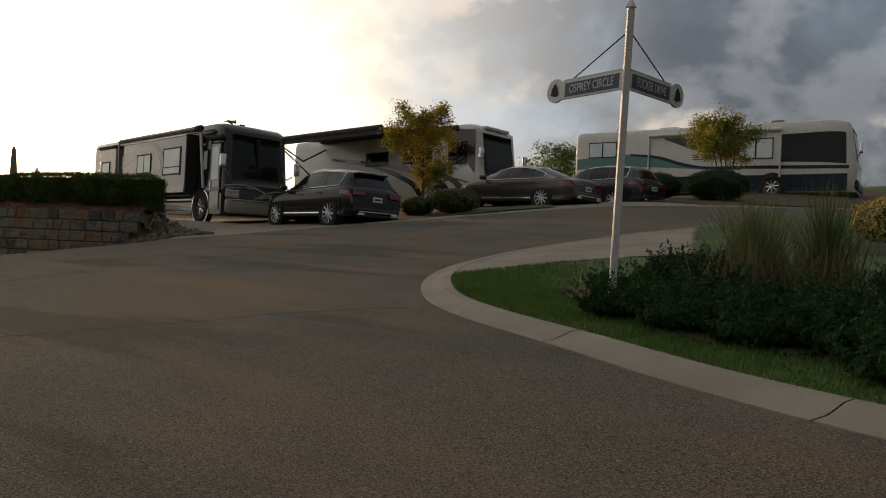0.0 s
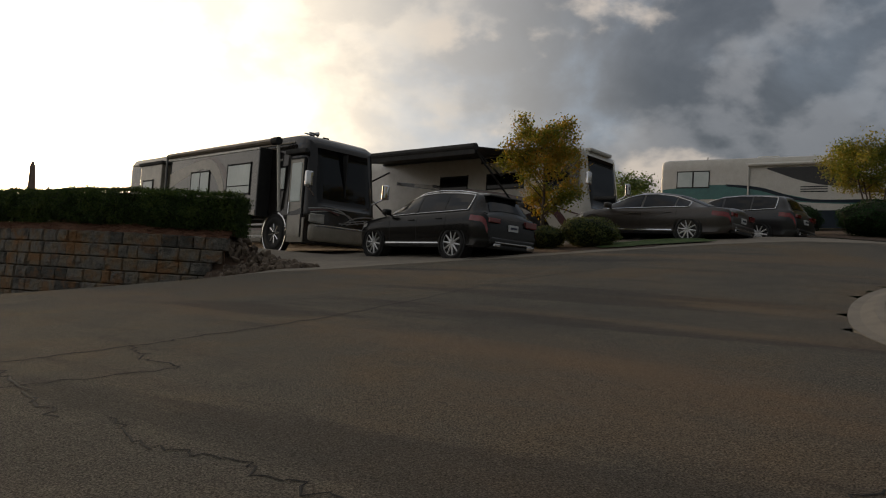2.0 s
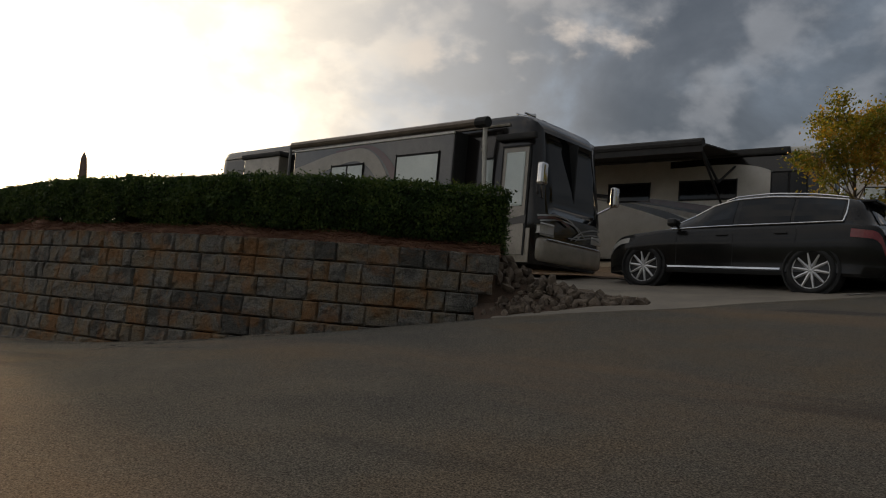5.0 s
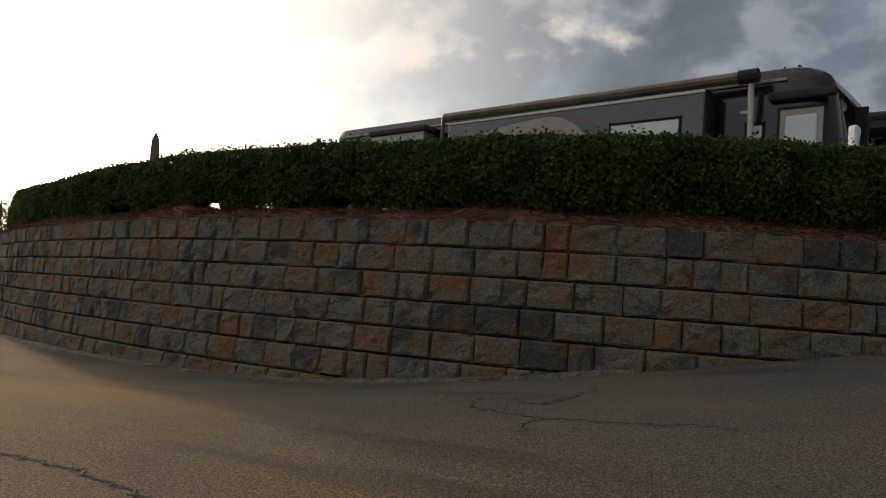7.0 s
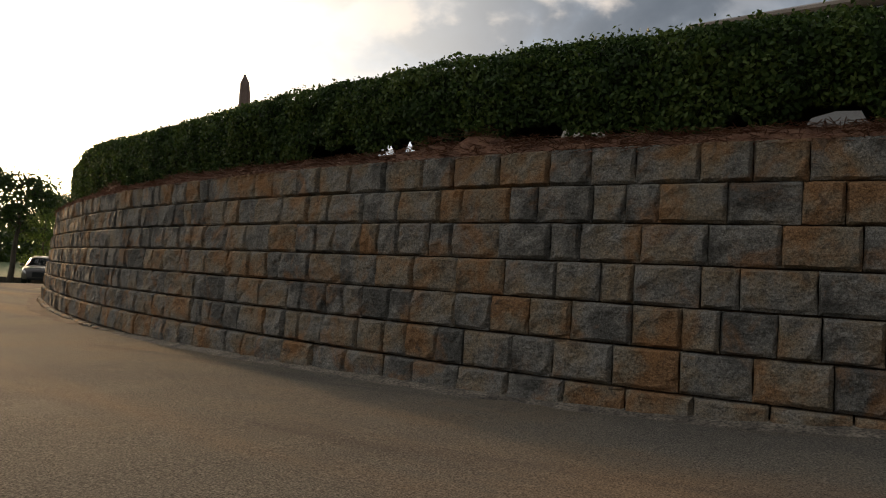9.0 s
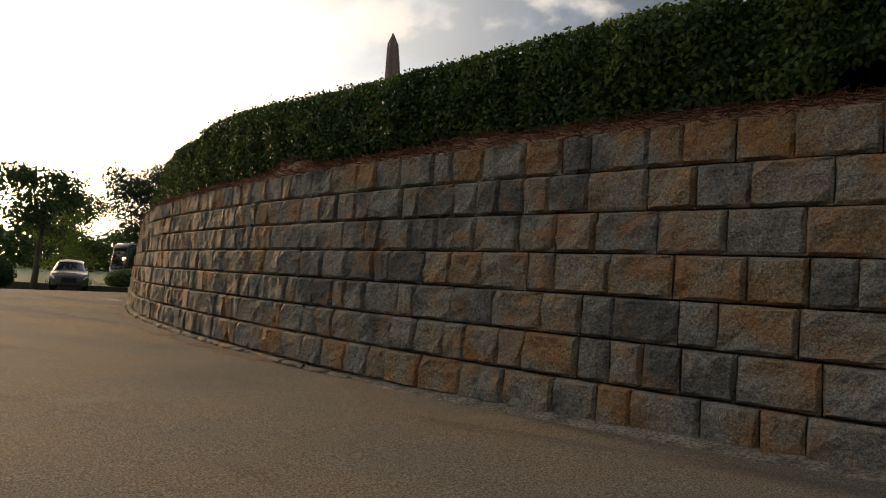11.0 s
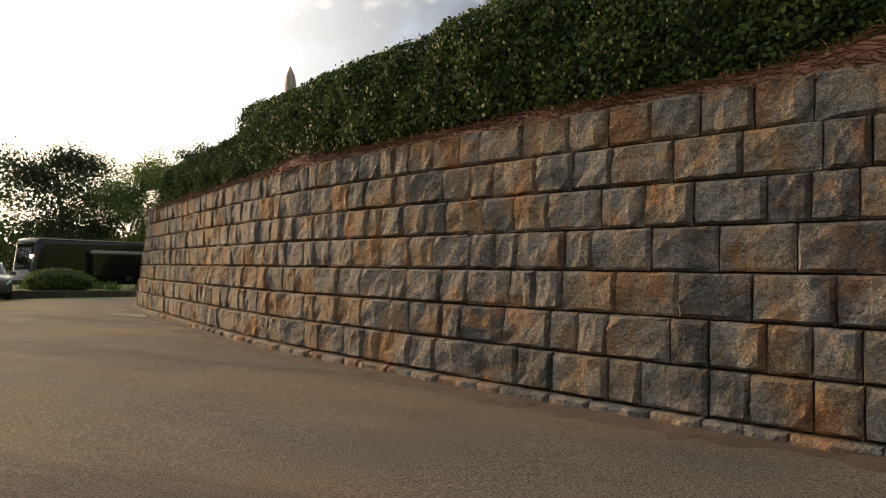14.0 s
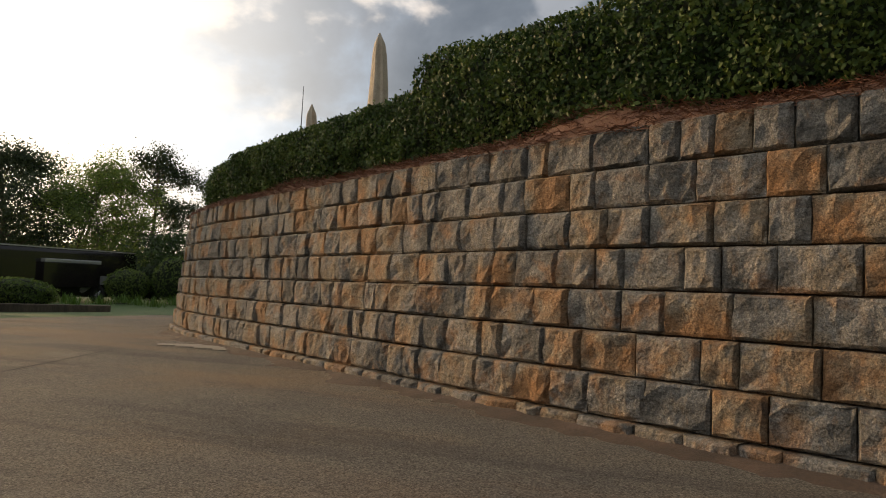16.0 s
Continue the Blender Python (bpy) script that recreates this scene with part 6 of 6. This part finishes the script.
# juniper ground cover in the corner bed
rj = random.Random(9)
for k, (x, y, rx, rz) in enumerate(((1.55, 6.35, 0.42, 0.30), (1.95, 5.75, 0.5, 0.36), (2.3, 6.5, 0.6, 0.45), (2.25, 5.2, 0.45, 0.34), (2.9, 5.8, 0.6, 0.45), (2.75, 4.7, 0.5, 0.38), (3.5, 5.2, 0.65, 0.5), (2.5, 7.6, 0.55, 0.62),
                                    (2.6, 4.05, 0.42, 0.34), (3.3, 4.2, 0.6, 0.5), (4.1, 5.9, 0.7, 0.55), (4.4, 4.8, 0.7, 0.6), (4.6, 6.9, 0.7, 0.5), (1.75, 7.05, 0.35, 0.25), (3.0, 3.2, 0.45, 0.42), (3.9, 3.4, 0.6, 0.5))):
    jp = shrub("juniper", x, y, height(x, y) + 0.03, rx * 0.86, rx * 0.72, rz * 0.66, M_DARK_BUSH, "low dark green spreading juniper in the corner bed", 60 + k, 3200, 0.045)
    rgj = np.random.default_rng(400 + k)
    sp, sn = [], []
    for q in range(110):
        az, el = rgj.uniform(0, 6.28), rgj.uniform(0.15, 1.2)
        d = np.array([math.cos(az) * math.cos(el), math.sin(az) * math.cos(el), math.sin(el) * 0.8])
        base_ = d * np.array([rx * 0.78, rx * 0.66, rz * 0.55]) + np.array([0, 0, 0.06])
        ln = rgj.uniform(0.10, 0.24)
        bend = d + np.array([0, 0, 0.35])
        w = np.linspace(0, 1, 26)[:, None]
        sp.append(base_ + bend * ln * w + rgj.normal(0, 0.022, (26, 3)) * (1.15 - w))
        sn.append(np.tile(d, (26, 1)))
    leaf_cloud("sprays", np.concatenate(sp), np.concatenate(sn), 0.04, M_DARK_BUSH, jp, rgj, aspect=0.35, jitter=0.9)
sheet("mulch_bed", lambda x, y: left_of(KERB[::2], x, y) < -1.05 - 0.25 * math.sin(y * 2) and x > 1.25 and y < 8.0 and y > -3, list(np.arange(1, 9, 0.2)), list(np.arange(-3, 8.2, 0.2)), 0.07, M_SOIL, "dark mulch under the junipers", category="bed")
for k, (x, y, hh, nn) in enumerate(((2.95, 7.25, 1.0, 420), (3.6, 7.05, 1.08, 420), (3.3, 7.7, 0.9, 260))):
    tuft("fountain_grass", x, y, height(x, y) + 0.15, hh, nn, 1.1, M_TALLGRASS, "tall arching clump of ornamental grass", 80 + k, 0.55, 0.005)
    tuft("dry_grass", x - 0.1, y - 0.25, height(x, y) + 0.1, 0.5, 320, 1.6, M_DRYGRASS, "dry straw-coloured grass stems below the green clump", 90 + k, 0.9, 0.004)
part_stone = box_bm(-0.25, 0.25, -0.15, 0.15, 0, 0.55, 0.04, 3)
st = part("stone_marker", part_stone, M_STONE)
st.location = (7.75, 11.9, height(7.75, 11.9))
tagged(st, "pale grey stone marker beside the golden shrub", "marker")
low = part("low_edging", box_bm(-2.2, 2.2, -0.1, 0.1, -0.1, 0.2, 0.02), M_STONE)
low.matrix_world = Matrix.Translation((8.2, 10.9, height(8.2, 10.9))) @ pose(0, 0, 0, 0, 0, -10)
tagged(low, "low pale stone edging in the bed", "edging")
# lawn blades along the kerb
rl = random.Random(2)
bv, bf = [], []
for k in range(38000):
    i = rl.randrange(20, 118)
    p = KERB[i].lerp(KERB[i + 1], rl.random())
    tdir = (KERB[i + 1] - KERB[i]).normalized()
    off = 0.36 + abs(rl.gauss(0, 0.75))
    q = p + Vector((tdir.y, -tdir.x, 0)) * off
    if apron(q.x, q.y):
        continue
    z = height(q.x, q.y) + 0.04
    a, hgt = rl.uniform(0, 6.28), rl.uniform(0.025, 0.07)
    w = Vector((math.cos(a), math.sin(a), 0)) * 0.006
    tip = Vector((rl.gauss(0, 0.02), rl.gauss(0, 0.02), hgt))
    b0 = len(bv)
    c = Vector((q.x, q.y, z))
    bv += [c - w, c + w, c + tip]
    bf.append((b0, b0 + 1, b0 + 2))
tagged(mesh_ob("lawn_blades", bv, bf, M_BLADE), "short green grass blades along the kerb", "grass", kind="stuff")

# ---------------------------------------------------------------- rubble bank at the wall's end
rr = random.Random(6)
bank = thing("rubble_bank", Matrix(), "bank of loose brown rubble at the wall's end", "rubble", kind="structure")
stones = []
for k in range(6):
    bm = bmesh.new()
    bmesh.ops.create_icosphere(bm, subdivisions=1, radius=1.0)
    for v in bm.verts:
        v.co *= rr.uniform(0.75, 1.15)
    me = bpy.data.meshes.new("stone")
    bm.to_mesh(me)
    bm.free()
    me.materials.append(M_GRAVEL)
    stones.append(me)
for k in range(230):
    a = rr.random()
    b = rr.random() * (1 - a * 0.85)
    x = -8.75 + 2.3 * a + rr.gauss(0, 0.06)
    y = 20.55 - 0.1 * a + b * 1.5 + rr.gauss(0, 0.05)
    z = height(x, y) + 0.62 * (1 - a) * min(1, b * 1.4) + 0.02
    ob = new("stone", rr.choice(stones))
    ob.parent = bank
    sc = rr.uniform(0.045, 0.11)
    ob.matrix_basis = Matrix.Translation((x, y, z)) @ Euler((rr.uniform(0, 3), rr.uniform(0, 3), rr.uniform(0, 3))).to_matrix().to_4x4() @ Matrix.Diagonal((sc * 1.3, sc, sc * 0.6, 1))
fv, ff = [], []
for i in range(9):
    for j in range(9):
        a, b = i / 8, j / 8
        b2 = b * (1 - a * 0.85)
        x, y = -8.85 + 2.4 * a, 20.5 - 0.1 * a + b2 * 1.7
        fv.append((x, y, height(x, y) + 0.60 * (1 - a) * min(1, b2 * 1.4)))
for i in range(8):
    for j in range(8):
        k = i * 9 + j
        ff.append((k, k + 1, k + 10, k + 9))
mesh_ob("bank_soil", fv, ff, M_SOIL, bank, smooth=True)


# ---------------------------------------------------------------- folded umbrellas behind the hedge
def umbrella(x, y, top, mat_, label, seed, rad=0.17):
    t = thing("folded_umbrella", Matrix.Translation((x, y, 2.2)), label, "umbrella")
    h = top - 2.2
    part("pole", rod_bm((0, 0, 0), (0, 0, h - 0.1), 0.025), M_POST, t)
    v, f = [], []
    seg, rows = 24, 9
    for i in range(rows + 1):
        k = i / rows
        z = h - 2.0 * (1 - k)
        for j in range(seg):
            a = 2 * math.pi * j / seg
            fold = 1 + 0.22 * math.cos(a * 6 + seed) + 0.08 * math.sin(a * 9 + k * 3)
            r = (rad * (1.05 - 0.55 * k) if i < rows - 1 else (0.09 if i < rows else 0.01)) * fold
            v.append((r * math.cos(a) + 0.02 * math.sin(k * 4), r * math.sin(a), z))
    for i in range(rows):
        for j in range(seg):
            f.append((i * seg + j, i * seg + (j + 1) % seg, (i + 1) * seg + (j + 1) % seg, (i + 1) * seg + j))
    mesh_ob("canopy", v, f, mat_, t, smooth=True)
    part("base_plate", lathe_bm([(0.25, 0), (0.25, 0.06), (0.03, 0.1)], axis="z"), M_BLACK, t)


umbrella(-21.5, 37.1, 5.82, M_ROSE, "folded rose-brown garden umbrella behind the hedge", 0)
umbrella(-25.83, 47.2, 5.82, M_BEIGE, "folded beige garden umbrella behind the hedge", 2, 0.19)
umbrella(-26.95, 48.2, 4.5, M_BEIGE, "shorter wrapped beige umbrella behind the hedge", 4, 0.17)
pole = part("flag_stick", rod_bm((-27.2, 48.2, 2.1), (-27.15, 48.2, 4.85), 0.02, 0.006), M_BLACK)
tagged(pole, "thin dark stick beside the wrapped umbrella", "stick")

# ---------------------------------------------------------------- far end of the street
FZ = -0.8
tree("pine_tree", -44.0, 101, FZ, 12.8, 6.0, M_PINE, "broad dark pine at the far end", 41, 26000, 0.24, 0.32, 1, 0.22, 0.24, 34, upward=0.35)
tree("pine_tree", -33.2, 108, FZ, 15.5, 4.6, M_PINE, "tall open pine at the far end", 42, 15000, 0.24, 0.26, 1, 0.34, 0.22, 26, upward=0.3)
tree("oak_tree", -39.5, 104, FZ, 12.5, 5.4, M_TREE_LIGHT, "pale green spring tree between the pines", 43, 16000, 0.2, 0.22, 2, 0.28, 0.24, 30, upward=0.8)
tree("oak_tree", -36.6, 98, FZ, 10.5, 4.2, M_TREE_LIGHT, "light green tree behind the far coach", 44, 12000, 0.19, 0.16, 1, 0.2, 0.26, 24)
tree("oak_tree", -31.0, 92, FZ, 5.5, 3.0, M_TREE, "low green tree beside the wall's end", 45, 6000, 0.2, 0.14, 2, 0.12, 0.3, 20)
tree("oak_tree", -51, 98, FZ, 9.0, 4.0, M_TREE, "dark tree behind the far coach", 46, 12000, 0.22, 0.2, 1, 0.2, 0.28, 24)
tree("oak_tree", -46.5, 84, FZ, 6.6, 2.4, M_TREE_LIGHT, "slender green tree beside the far coach", 47, 6000, 0.17, 0.12, 1, 0.12, 0.26, 22)
tree("oak_tree", -41.2, 67.5, FZ + 0.1, 7.6, 3.0, M_TREE, "dark broadleaf tree at the roadside", 48, 7500, 0.22, 0.2, 1, 0.46, 0.26, 24, upward=0.6)
shrub("japanese_maple", -36.6, 70.5, FZ, 1.7, 1.3, 1.45, M_TREE_LIGHT, "low mounded green shrub before the far coach", 49, 5000, 0.11)
for k in range(6):
    shrub("verge_shrub", -33.5 + k * 1.5, 88 + (k % 2) * 2.5, FZ, 1.5, 1.3, 2.2 + 0.5 * (k % 3), M_TREE if k % 2 else M_TREE_LIGHT, "loose green roadside shrub beside the far coach", 130 + k, 2200, 0.16)
shrub("round_shrub", -40.2, 60.5, FZ + 0.1, 1.2, 1.0, 1.6, M_DARK_BUSH, "dark clipped shrub at the roadside", 50, 3000, 0.1)
bd = part("planter_wall", box_bm(-6, 6, -0.2, 0.2, -0.2, 0.38, 0.03), M_BARK)
bd.matrix_world = Matrix.Translation((-38.5, 68.2, FZ)) @ pose(0, 0, 0, 0, 0, 10)
tagged(bd, "low dark timber planter edge far down the street", "planter")
woods_p, woods_n = [], []
rgw = np.random.default_rng(77)
woods = thing("far_woods", Matrix(), "dim far woods beyond the street", "woods", kind="stuff")
for k in range(74):
    a = radians(-14 + k * 0.9)
    d = rgw.uniform(165, 215)
    cx, cy = -28 - math.sin(a) * d, 33 + math.cos(a) * d
    hh, rad = rgw.uniform(7, 13), rgw.uniform(4, 7)
    q = rgw.normal(0, 1, (420, 3))
    q /= np.linalg.norm(q, axis=1)[:, None]
    q *= rgw.uniform(0.6, 1.0, (420, 1))
    woods_p.append(q * np.array([rad, rad, hh * 0.55]) + np.array([cx, cy, hh * 0.45 - 1]))
    woods_n.append(q)
leaf_cloud("crowns", np.concatenate(woods_p), np.concatenate(woods_n), 1.3, M_TREE, woods, rgw, aspect=0.7)
for k in range(26):
    x, y = -46 + k * 1.05, 88 + 3 * math.sin(k * 1.7)
    tuft("grass_clump", x, y - 6, FZ, 0.7, 60, 3.0, M_BLADE, "rough green grass before the far coach", 300 + k, 0.8, 0.03)
